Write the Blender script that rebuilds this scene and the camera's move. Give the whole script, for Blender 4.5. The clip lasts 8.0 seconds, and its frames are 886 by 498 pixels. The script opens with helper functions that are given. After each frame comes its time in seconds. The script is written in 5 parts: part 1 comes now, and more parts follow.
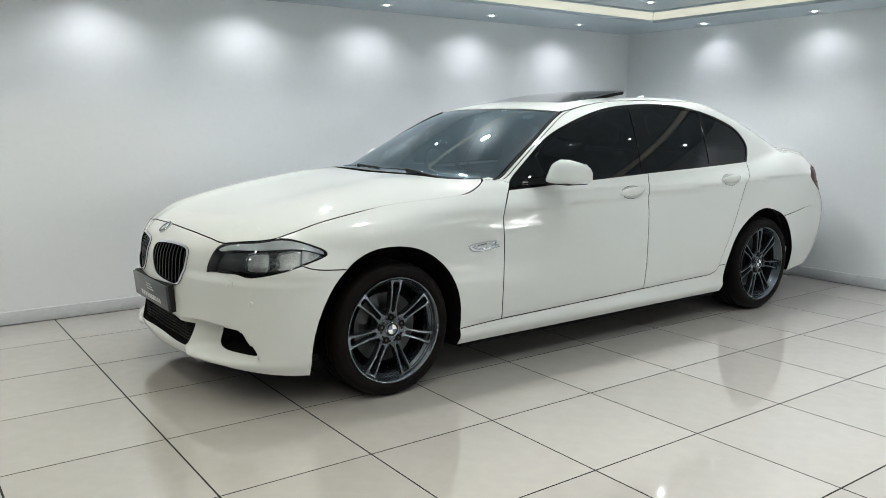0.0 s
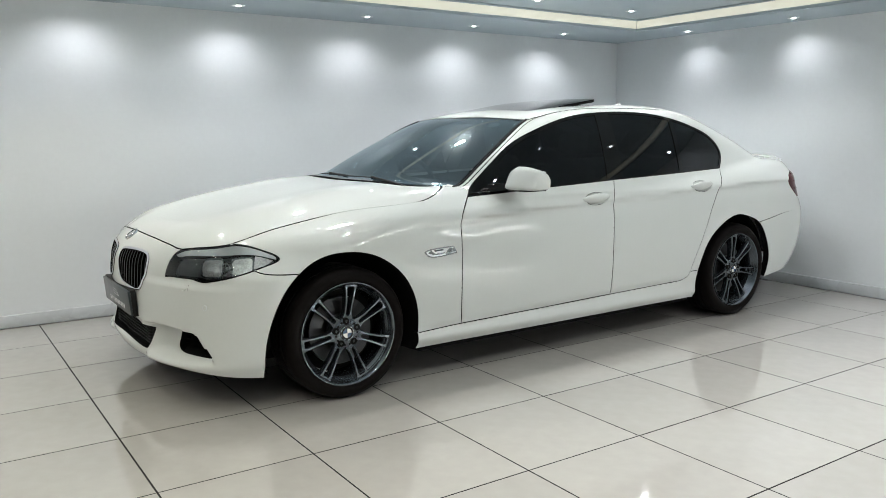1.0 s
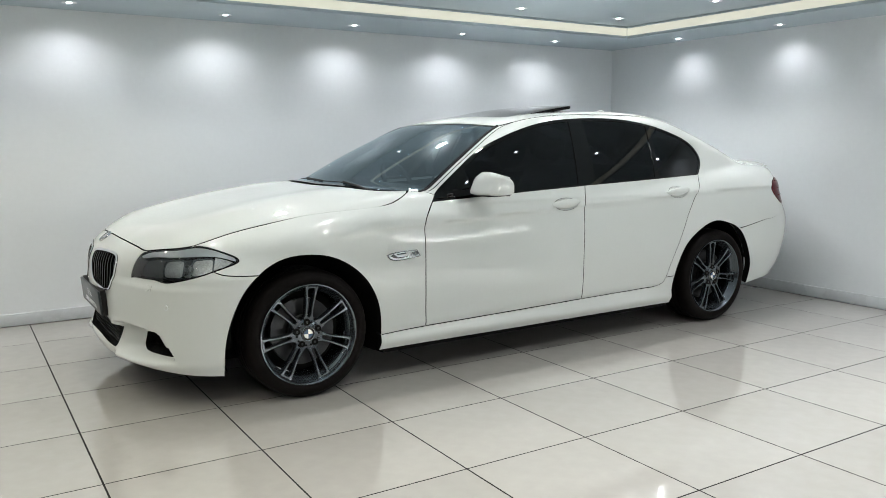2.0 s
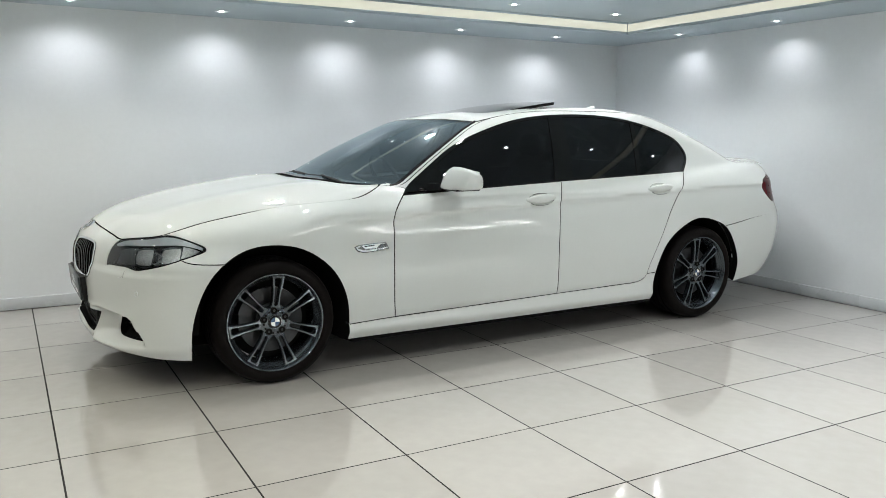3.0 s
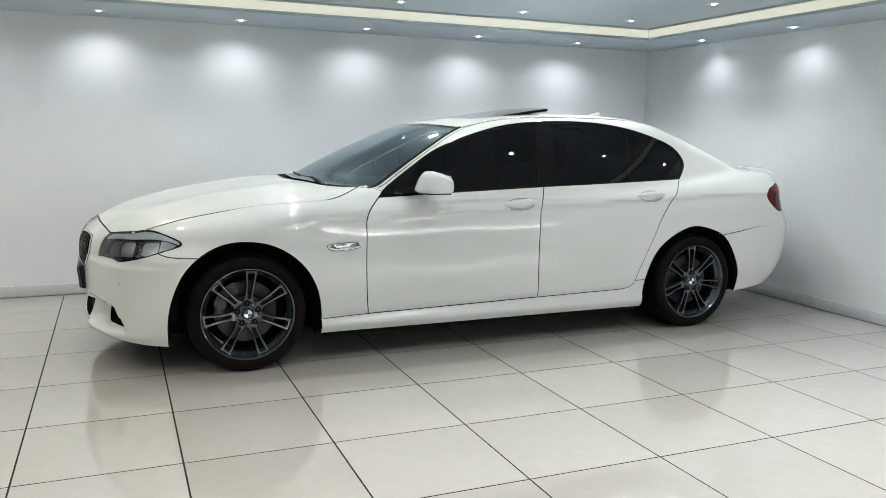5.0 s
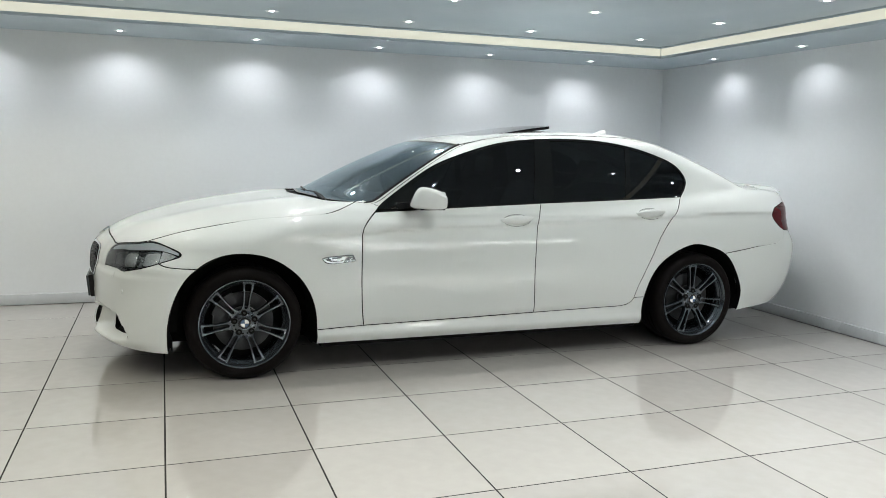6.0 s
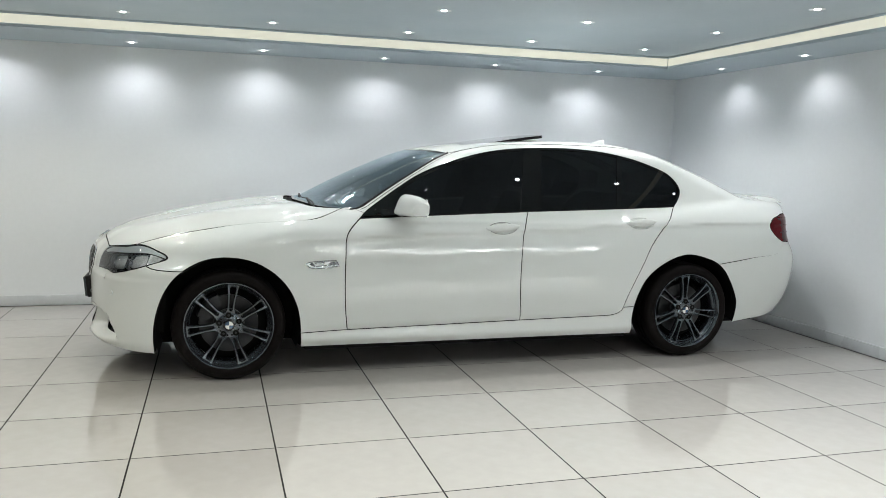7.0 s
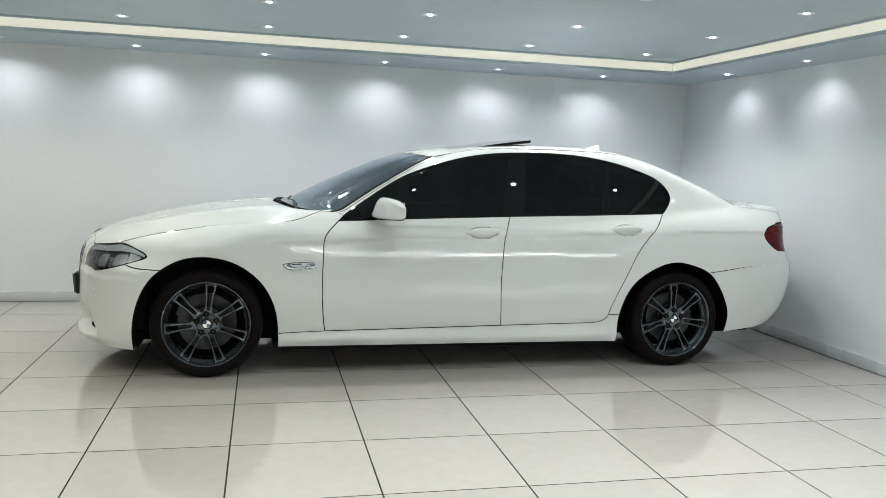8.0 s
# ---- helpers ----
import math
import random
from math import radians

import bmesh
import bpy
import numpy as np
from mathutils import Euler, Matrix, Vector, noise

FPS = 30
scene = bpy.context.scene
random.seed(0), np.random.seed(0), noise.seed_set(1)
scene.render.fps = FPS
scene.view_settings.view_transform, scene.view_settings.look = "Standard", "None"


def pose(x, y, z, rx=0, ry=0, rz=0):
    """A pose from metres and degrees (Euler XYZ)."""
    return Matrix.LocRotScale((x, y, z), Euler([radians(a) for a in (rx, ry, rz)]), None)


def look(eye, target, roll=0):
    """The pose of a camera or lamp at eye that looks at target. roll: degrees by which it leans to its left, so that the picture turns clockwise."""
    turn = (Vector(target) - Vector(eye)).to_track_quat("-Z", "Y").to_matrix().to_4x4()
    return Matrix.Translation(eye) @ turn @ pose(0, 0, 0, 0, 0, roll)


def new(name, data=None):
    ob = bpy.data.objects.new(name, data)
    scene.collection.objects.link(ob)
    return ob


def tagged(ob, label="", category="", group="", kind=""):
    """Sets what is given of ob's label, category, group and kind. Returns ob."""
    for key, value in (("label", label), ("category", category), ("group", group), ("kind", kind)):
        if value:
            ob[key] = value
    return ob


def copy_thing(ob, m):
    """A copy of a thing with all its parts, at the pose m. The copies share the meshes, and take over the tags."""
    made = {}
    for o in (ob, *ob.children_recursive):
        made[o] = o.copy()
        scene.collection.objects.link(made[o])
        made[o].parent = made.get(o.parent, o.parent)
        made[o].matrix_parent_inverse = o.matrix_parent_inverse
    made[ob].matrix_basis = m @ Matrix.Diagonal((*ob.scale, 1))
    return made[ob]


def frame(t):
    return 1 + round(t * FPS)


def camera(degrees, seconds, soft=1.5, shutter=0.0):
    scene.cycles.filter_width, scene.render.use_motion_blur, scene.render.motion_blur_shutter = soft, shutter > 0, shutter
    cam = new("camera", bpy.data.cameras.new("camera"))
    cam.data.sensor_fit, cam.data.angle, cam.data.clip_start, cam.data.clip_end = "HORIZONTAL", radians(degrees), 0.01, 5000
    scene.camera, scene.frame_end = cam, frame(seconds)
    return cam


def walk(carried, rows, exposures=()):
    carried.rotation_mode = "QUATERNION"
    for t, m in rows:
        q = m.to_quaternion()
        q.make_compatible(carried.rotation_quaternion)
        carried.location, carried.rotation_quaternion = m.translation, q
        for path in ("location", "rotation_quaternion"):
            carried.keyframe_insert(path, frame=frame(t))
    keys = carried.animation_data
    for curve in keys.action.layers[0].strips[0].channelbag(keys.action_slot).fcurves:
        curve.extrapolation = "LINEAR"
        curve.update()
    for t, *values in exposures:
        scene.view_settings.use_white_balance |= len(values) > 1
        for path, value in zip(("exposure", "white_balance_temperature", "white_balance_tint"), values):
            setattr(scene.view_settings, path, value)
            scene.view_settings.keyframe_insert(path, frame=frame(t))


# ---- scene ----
from mathutils.geometry import delaunay_2d_cdt

cam = camera(58.6, 8.0, soft=0.8)
PATH = [
    (0, (-1.868, -3.892, 1.27), (-0.714, -2.29, 0.948), 0.2),
    (0.5, (-1.807, -4.024, 1.269), (-0.677, -2.402, 0.96), -0.0),
    (1, (-1.643, -4.145, 1.263), (-0.536, -2.506, 0.965), -0.2),
    (1.5, (-1.543, -4.255, 1.252), (-0.461, -2.598, 0.968), -0.3),
    (3, (-1.127, -4.656, 1.265), (-0.165, -2.927, 0.969), 0.3),
    (3.5, (-1.066, -4.77, 1.255), (-0.158, -3.015, 0.946), 0.4),
    (4, (-0.954, -4.923, 1.282), (-0.099, -3.144, 0.959), 0.7),
    (4.5, (-0.742, -4.999, 1.287), (0.063, -3.196, 0.975), 0.8),
    (6, (-0.395, -5.253, 1.307), (0.271, -3.384, 1.049), 1.3),
    (6.5, (-0.181, -5.331, 1.309), (0.427, -3.441, 1.065), 1.4),
    (7, (-0.063, -5.422, 1.298), (0.493, -3.515, 1.065), 1.6),
    (7.5, (0.088, -5.513, 1.306), (0.588, -3.59, 1.075), 1.9),
    (8, (0.317, -5.521, 1.308), (0.765, -3.585, 1.082), 2.2),
]
walk(cam, [(t, look(eye, target, roll)) for t, eye, target, roll in PATH], [(0, 0.32, 6500, 8), (8, 0.32, 6500, 8)])

# ---- world and light strengths ----
world = bpy.data.worlds.new("world")
scene.world = world
world.use_nodes = True
world.node_tree.nodes["Background"].inputs[0].default_value = (0.7, 0.78, 0.85, 1)
world.node_tree.nodes["Background"].inputs[1].default_value = 0.1
WALL_SPOT = 8.2        # watts of a downlight along the walls
ROOM_SPOT = 31.0        # watts of a downlight of the raised ceiling
DISC_GLOW = 45.0        # brightness of a downlight's face
TUBE_GLOW = 32.0        # brightness of the tube lights deep in the room
COVE_GLOW = 0.45        # brightness of the lit strip round the raised ceiling


# ---- materials ----
def material(name, color, rough=0.5, metal=0.0, coat=0.0, speck=0.0, speck_size=40.0, bump=0.0, bump_size=200.0, emit=0.0, vary=0.0, shine=0.5, gloss=0.06, dim=1.0):
    m = bpy.data.materials.new(name)
    m.use_nodes = True
    nt = m.node_tree
    b = nt.nodes["Principled BSDF"]
    b.inputs["Base Color"].default_value = (*color, 1)
    b.inputs["Roughness"].default_value = rough
    b.inputs["Metallic"].default_value = metal
    b.inputs["Specular IOR Level"].default_value = shine
    b.inputs["Coat Weight"].default_value = coat
    b.inputs["Coat Roughness"].default_value = gloss
    if emit:
        b.inputs["Emission Color"].default_value = (*color, 1)
        b.inputs["Emission Strength"].default_value = emit
        color = tuple(c * dim for c in color)
        b.inputs["Base Color"].default_value = (*color, 1)
    co = nt.nodes.new("ShaderNodeTexCoord")
    if speck:
        n1, n2 = nt.nodes.new("ShaderNodeTexNoise"), nt.nodes.new("ShaderNodeTexNoise")
        n1.inputs["Scale"].default_value, n2.inputs["Scale"].default_value = speck_size, speck_size / 14
        n1.inputs["Detail"].default_value = n2.inputs["Detail"].default_value = 4
        add = nt.nodes.new("ShaderNodeMath")
        add.operation = "ADD"
        ramp_node = nt.nodes.new("ShaderNodeMapRange")
        ramp_node.inputs["From Min"].default_value, ramp_node.inputs["From Max"].default_value = 0.6, 1.4
        ramp_node.inputs["To Min"].default_value, ramp_node.inputs["To Max"].default_value = 1 - speck, 1 + speck
        mul = nt.nodes.new("ShaderNodeVectorMath")
        mul.operation = "SCALE"
        mul.inputs[0].default_value = color
        for n in (n1, n2):
            nt.links.new(co.outputs["Object"], n.inputs["Vector"])
        nt.links.new(n1.outputs["Fac"], add.inputs[0])
        nt.links.new(n2.outputs["Fac"], add.inputs[1])
        nt.links.new(add.outputs[0], ramp_node.inputs["Value"])
        nt.links.new(ramp_node.outputs[0], mul.inputs["Scale"])
        last = mul.outputs[0]
        if vary:
            info, mr, mul2 = nt.nodes.new("ShaderNodeObjectInfo"), nt.nodes.new("ShaderNodeMapRange"), nt.nodes.new("ShaderNodeVectorMath")
            mr.inputs["To Min"].default_value, mr.inputs["To Max"].default_value = 1 - vary, 1 + vary
            mul2.operation = "SCALE"
            nt.links.new(info.outputs["Random"], mr.inputs["Value"])
            nt.links.new(last, mul2.inputs[0])
            nt.links.new(mr.outputs[0], mul2.inputs["Scale"])
            last = mul2.outputs[0]
        nt.links.new(last, b.inputs["Base Color"])
        rr = nt.nodes.new("ShaderNodeMapRange")
        rr.inputs["From Min"].default_value, rr.inputs["From Max"].default_value = 0.3, 0.7
        rr.inputs["To Min"].default_value, rr.inputs["To Max"].default_value = rough * 0.8, rough * 1.25
        nt.links.new(n2.outputs["Fac"], rr.inputs["Value"])
        nt.links.new(rr.outputs[0], b.inputs["Roughness"])
    if bump:
        n3, bp = nt.nodes.new("ShaderNodeTexNoise"), nt.nodes.new("ShaderNodeBump")
        n3.inputs["Scale"].default_value, n3.inputs["Detail"].default_value = bump_size, 3
        bp.inputs["Strength"].default_value, bp.inputs["Distance"].default_value = bump, 0.002
        nt.links.new(co.outputs["Object"], n3.inputs["Vector"])
        nt.links.new(n3.outputs["Fac"], bp.inputs["Height"])
        nt.links.new(bp.outputs[0], b.inputs["Normal"])
    return m


def glass(name, tint, rough=0.0, sheen=0.0, ior=1.5, film=(0.9, 0.9, 0.9), haze=0.0):
    """A thin pane: tinted see-through with a mirror gloss that grows at grazing angles."""
    m = bpy.data.materials.new(name)
    m.use_nodes = True
    nt = m.node_tree
    nt.nodes.remove(nt.nodes["Principled BSDF"])
    t, g, mix, f = (nt.nodes.new("ShaderNode" + k) for k in ("BsdfTransparent", "BsdfGlossy", "MixShader", "Fresnel"))
    t.inputs[0].default_value = (*tint, 1)
    g.inputs["Roughness"].default_value = rough
    g.inputs["Color"].default_value = (*film, 1)
    f.inputs[0].default_value = ior
    nt.links.new(f.outputs[0], mix.inputs[0])
    nt.links.new(t.outputs[0], mix.inputs[1])
    nt.links.new(g.outputs[0], mix.inputs[2])
    if haze:
        # wiped film on the outside: part of the gloss is blurred
        blur, both_gloss = nt.nodes.new("ShaderNodeBsdfGlossy"), nt.nodes.new("ShaderNodeMixShader")
        blur.inputs["Roughness"].default_value = 0.34
        blur.inputs["Color"].default_value = (*film, 1)
        both_gloss.inputs[0].default_value = haze
        nt.links.new(g.outputs[0], both_gloss.inputs[1])
        nt.links.new(blur.outputs[0], both_gloss.inputs[2])
        nt.links.new(both_gloss.outputs[0], mix.inputs[2])
    last = mix.outputs[0]
    # bluish diffuse veil paints in the pale room reflection on the pane
    if sheen:
        d, mix2, n = (nt.nodes.new("ShaderNode" + k) for k in ("BsdfDiffuse", "MixShader", "TexNoise"))
        mr = nt.nodes.new("ShaderNodeMapRange")
        d.inputs[0].default_value = (0.30, 0.52, 0.68, 1)
        n.inputs["Scale"].default_value = 3.0
        mr.inputs["To Min"].default_value, mr.inputs["To Max"].default_value = sheen * 0.5, sheen * 1.5
        nt.links.new(n.outputs["Fac"], mr.inputs["Value"])
        nt.links.new(mr.outputs[0], mix2.inputs[0])
        nt.links.new(last, mix2.inputs[1])
        nt.links.new(d.outputs[0], mix2.inputs[2])
        last = mix2.outputs[0]
    nt.links.new(last, nt.nodes["Material Output"].inputs[0])
    return m


PAINT = material("white_car_paint", (0.668, 0.694, 0.672), 0.4, 0, 1.0, 0.012, 900, 0.018, 6, shine=0.1, gloss=0.022)
GLOSS_BLACK = material("gloss_black_trim", (0.006, 0.006, 0.007), 0.05, 0, 0, 0.1, 60, shine=0.4)
MATT_BLACK = material("matt_black_plastic", (0.013, 0.013, 0.013), 0.6, 0, 0, 0.2, 120, 0.2, 900, shine=0.25)
RUBBER = material("tyre_rubber", (0.006, 0.005, 0.0048), 0.55, 0, 0, 0.3, 60, 0.25, 500, shine=0.06)
# near-black for recesses and liners; also colours shade into the panel gaps
CAVITY = material("dark_cavity", (0.006, 0.006, 0.006), 0.9, 0, 0, 0.2, 20, shine=0.1)
GUNMETAL = material("gunmetal_wheel_paint", (0.085, 0.100, 0.115), 0.22, 0.85, 0.5, 0.04, 300)
STEEL = material("brake_steel", (0.05, 0.052, 0.054), 0.45, 1, 0, 0.15, 150)
CHROME = material("chrome", (0.75, 0.77, 0.78), 0.1, 1, 0, 0.04, 80)
SATIN = material("satin_silver", (0.62, 0.65, 0.67), 0.28, 0.75, 0.2, 0.06, 120)
BROW = material("brow_silver", (0.68, 0.72, 0.75), 0.35, 0.4, 0.3, 0.05, 120)
LAMP_GREY = material("headlight_reflector", (0.27, 0.29, 0.30), 0.18, 0.9, 0, 0.15, 60)
CRYSTAL = material("faceted_reflector", (0.80, 0.82, 0.84), 0.2, 0.35, 0, 0.5, 130, 1.0, 70)
LAMP_DARK = material("headlight_bezel", (0.075, 0.083, 0.09), 0.35, 0, 0.3, 0.2, 60)
RED_LENS = material("red_tail_lens", (0.07, 0.002, 0.004), 0.2, 0, 0.12, 0.25, 60, shine=0.15)
BLUE = material("emblem_blue", (0.03, 0.07, 0.14), 0.25, 0, 1.0, 0.05, 90)
WHITE = material("emblem_white", (0.75, 0.75, 0.75), 0.25, 0, 1.0, 0.05, 90)
PLATE = material("dark_plate", (0.03, 0.04, 0.045), 0.35, 0, 0.3, 0.1, 80)
LEATHER = material("dark_leather", (0.05, 0.053, 0.056), 0.5, 0, 0, 0.2, 50, 0.3, 400)
CLEAR = glass("clear_lens", (0.93, 0.95, 0.96), ior=1.75)
SCREEN_GLASS = glass("windscreen_glass", (0.10, 0.14, 0.17), sheen=0.04, ior=2.1, film=(0.84, 0.95, 1.0), haze=0.16)
GLOSS_TRIM = glass("piano_black_trim", (0.0, 0.0, 0.0), 0.02)
TINTED = glass("dark_tinted_glass", (0.008, 0.009, 0.010), film=(0.72, 0.76, 0.8))
WALL = material("white_wall_paint", (0.77, 0.80, 0.822), 0.55, 0, 0, 0.02, 30, 0.12, 250)
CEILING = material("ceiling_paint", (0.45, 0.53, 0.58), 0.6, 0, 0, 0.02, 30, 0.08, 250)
# dark colour stands in for the dim room behind the camera
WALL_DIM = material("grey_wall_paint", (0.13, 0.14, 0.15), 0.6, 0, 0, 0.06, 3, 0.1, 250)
SKIRTING = material("skirting_tile", (0.57, 0.595, 0.615), 0.25, 0, 0, 0.04, 30)
TILE = material("polished_porcelain", (0.40, 0.383, 0.358), 0.09, 0, 0.5, 0.06, 14, 0.010, 5, vary=0.035, shine=0.8, gloss=0.04)
GROUT = material("dark_grout", (0.018, 0.017, 0.016), 0.9, 0, 0, 0.25, 80, shine=0.1)
COVE = material("lit_cove_strip", (1.0, 0.985, 0.83), 0.6, 0, 0, 0.05, 9, emit=COVE_GLOW, shine=0.2, dim=0.45)
DISC = material("downlight_face", (0.92, 0.97, 1.0), 0.5, 0, 0, 0, emit=DISC_GLOW)
TUBE = material("tube_light", (1.0, 1.0, 0.97), 0.5, 0, 0, 0, emit=TUBE_GLOW)
COVE.cycles.emission_sampling = DISC.cycles.emission_sampling = "NONE"
RING = material("downlight_ring", (0.75, 0.76, 0.77), 0.3, 0.6, 0, 0.05, 80)
STICKER = material("pale_sticker", (0.55, 0.66, 0.72), 0.5, 0, 0, 0.1, 90)


# ---- mesh helpers ----
def mesh_of(name, verts, faces, mat, normals=None, smooth=True):
    me = bpy.data.meshes.new(name)
    me.from_pydata([tuple(map(float, v)) for v in verts], [], [tuple(map(int, f)) for f in faces])
    me.materials.append(mat)
    me.polygons.foreach_set("use_smooth", [smooth] * len(me.polygons))
    if normals is not None:
        me.normals_split_custom_set([tuple(map(float, n)) for n in normals])
    me.update()
    return me


def part(name, data, parent, label="", at=None):
    ob = new(name, data)
    ob.parent = parent
    if at is not None:
        ob.matrix_basis = at
    return tagged(ob, label)


def from_bm(name, bm, mat, smooth=True, bevel=0.0, segments=2):
    if bevel:
        bmesh.ops.bevel(bm, geom=[e for e in bm.edges if len(e.link_faces) == 2 and e.calc_face_angle(0) > 0.6], offset=bevel, segments=segments,
                        affect="EDGES", profile=0.5)
    bmesh.ops.recalc_face_normals(bm, faces=bm.faces)
    me = bpy.data.meshes.new(name)
    bm.to_mesh(me)
    bm.free()
    me.materials.append(mat)
    me.polygons.foreach_set("use_smooth", [smooth] * len(me.polygons))
    if smooth:
        me.set_sharp_from_angle(angle=radians(40))
    return me


def box(name, x0, x1, y0, y1, z0, z1, mat, bevel=0.0):
    bm = bmesh.new()
    bmesh.ops.create_cube(bm, size=1, matrix=Matrix.LocRotScale(((x0 + x1) / 2, (y0 + y1) / 2, (z0 + z1) / 2), None, (x1 - x0, y1 - y0, z1 - z0)))
    return from_bm(name, bm, mat, bool(bevel), bevel)


def lathe(name, profile, mat, n=64, axis="y", a0=0.0, a1=360.0):
    """Turns (radius, along) pairs round the y or z axis."""
    full = a1 - a0 >= 360
    angles = np.radians(np.linspace(a0, a1, n, endpoint=not full))
    verts, faces, m = [], [], len(profile)
    for a in angles:
        for r, h in profile:
            verts.append((r * math.cos(a), h, r * math.sin(a)) if axis == "y" else (r * math.cos(a), r * math.sin(a), h))
    for i in range(n if full else n - 1):
        j = (i + 1) % n
        faces += [(i * m + k, j * m + k, j * m + k + 1, i * m + k + 1) for k in range(m - 1)]
    bm = bmesh.new()
    vs = [bm.verts.new(v) for v in verts]
    for f in faces:
        bm.faces.new([vs[k] for k in f])
    bmesh.ops.remove_doubles(bm, verts=bm.verts, dist=1e-6)
    return from_bm(name, bm, mat)


def loft(name, rings, mat, caps=True, bevel=0.0):
    """Joins closed rings of equally many points."""
    bm = bmesh.new()
    rows = [[bm.verts.new(p) for p in ring] for ring in rings]
    n = len(rows[0])
    for a, b in zip(rows, rows[1:]):
        for i in range(n):
            bm.faces.new((a[i], a[(i + 1) % n], b[(i + 1) % n], b[i]))
    if caps:
        bm.faces.new(rows[0])
        bm.faces.new(rows[-1])
    return from_bm(name, bm, mat, True, bevel)


def tube(name, points, radius, mat, n=8):
    """A round bar along points."""
    pts = [Vector(p) for p in points]
    rings = []
    for i, p in enumerate(pts):
        d = (pts[min(i + 1, len(pts) - 1)] - pts[max(i - 1, 0)]).normalized()
        u = d.orthogonal().normalized()
        if rings:
            u = (keep - d * keep.dot(d)).normalized()
        keep = u
        v = d.cross(u)
        rings.append([p + (u * math.cos(a) + v * math.sin(a)) * radius for a in (2 * math.pi * k / n for k in range(n))])
    return loft(name, rings, mat)


def thing(name, label, category, group="", m=None):
    ob = new(name)
    if m is not None:
        ob.matrix_basis = m
    return tagged(ob, label, category, group)


# ---- the room: two walls in view, two behind the camera, floor, stepped ceiling ----
WX, EX, SY, NY = -8.6, 4.32, -17.5, 1.57
SOFFIT, RAISED, CX, CY, CW, CS = 2.107, 2.212, 3.74, 0.79, -7.9, -16.8
FX, BY = 13.0, -4.6       # deep part of the showroom: its east wall, and where the near east wall ends
for name, x0, x1, y0, y1 in (("wall_north", WX - 0.2, EX + 0.2, NY, NY + 0.2), ("wall_south", WX - 0.2, FX + 0.2, SY - 0.2, SY), ("wall_east", EX, EX + 0.2, BY, NY),
                             ("wall_return", EX + 0.2, FX, BY, BY + 0.2), ("wall_far_east", FX, FX + 0.2, SY, BY + 0.2), ("wall_west", WX - 0.2, WX, SY, NY)):
    # unseen walls, darkened so that the car's windows reflect little light
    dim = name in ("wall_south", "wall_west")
    tagged(new(name, box(name, x0, x1, y0, y1, -0.1, 2.5, WALL_DIM if dim else WALL)), "unseen showroom wall coloured dark to stand for a dim room" if dim else "plain white painted showroom wall", "wall", kind="structure")
for name, x0, x1, y0, y1 in (("baseboard_north", WX, EX, NY - 0.012, NY), ("baseboard_east", EX - 0.012, EX, BY, NY - 0.012),
                             ("baseboard_south", WX, FX, SY, SY + 0.012), ("baseboard_west", WX, WX + 0.012, SY + 0.012, NY - 0.012)):
    tagged(new(name, box(name, x0, x1, y0, y1, 0.002, 0.085, SKIRTING, 0.003)), "pale blue-grey tiled skirting along the wall", "skirting", kind="structure")
bm = bmesh.new()
ring_out = [(WX, SY), (EX, SY), (EX, NY), (WX, NY)]
ring_in = [(CW, CS), (CX, CS), (CX, CY), (CW, CY)]
lo = [bm.verts.new((*p, SOFFIT)) for p in ring_out]
li = [bm.verts.new((*p, SOFFIT)) for p in ring_in]
lu = [bm.verts.new((*p, SOFFIT + 0.023)) for p in ring_in]
for i in range(4):
    j = (i + 1) % 4
    bm.faces.new((lo[i], lo[j], li[j], li[i]))
    bm.faces.new((li[i], li[j], lu[j], lu[i]))
bm.faces.new([bm.verts.new((x, y, RAISED + 0.002)) for x, y in ((EX, SY), (FX, SY), (FX, BY), (EX, BY))])
bead_low = [bm.verts.new((*p, RAISED - 0.017)) for p in ring_in]
bead_top = [bm.verts.new((*p, RAISED)) for p in ring_in]
for i in range(4):
    j = (i + 1) % 4
    bm.faces.new((bead_low[i], bead_low[j], bead_top[j], bead_top[i]))
top = [bm.verts.new((x * 1.02, y * 1.02, RAISED)) for x, y in ring_in]
bm.faces.new(top)
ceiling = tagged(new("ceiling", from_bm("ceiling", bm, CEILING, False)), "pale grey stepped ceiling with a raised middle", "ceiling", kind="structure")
for i, side in enumerate(("south", "east", "north", "west")):
    (xa, ya), (xb, yb) = ring_in[i], ring_in[(i + 1) % 4]
    ox, oy = (0.0, -0.004) if i == 0 else (0.004, 0) if i == 1 else (0, 0.004) if i == 2 else (-0.004, 0)
    strip = mesh_of("cove_strip", [(xa + ox, ya + oy, SOFFIT + 0.019), (xb + ox, yb + oy, SOFFIT + 0.019), (xb + ox, yb + oy, RAISED + 0.001), (xa + ox, ya + oy, RAISED + 0.001)],
                    [(0, 3, 2, 1)], COVE, smooth=False)
    tagged(new("trim_cove_" + side, strip), "cream lit strip round the raised ceiling", "cove light", kind="structure")

lamp = thing("downlight", "small round recessed downlight glowing in the ceiling", "downlight", "ceiling downlights", pose(1.32, 1.25, SOFFIT))
part("ring", lathe("ring", [(0.016, 0.001), (0.036, -0.004), (0.046, -0.001), (0.047, 0.002)], RING, 24, "z"), lamp)
part("lamp_face", lathe("lamp_face", [(0.0, -0.002), (0.016, -0.002), (0.017, 0.001)], DISC, 16, "z"), lamp)
spot = bpy.data.lights.new("bulb", "SPOT")
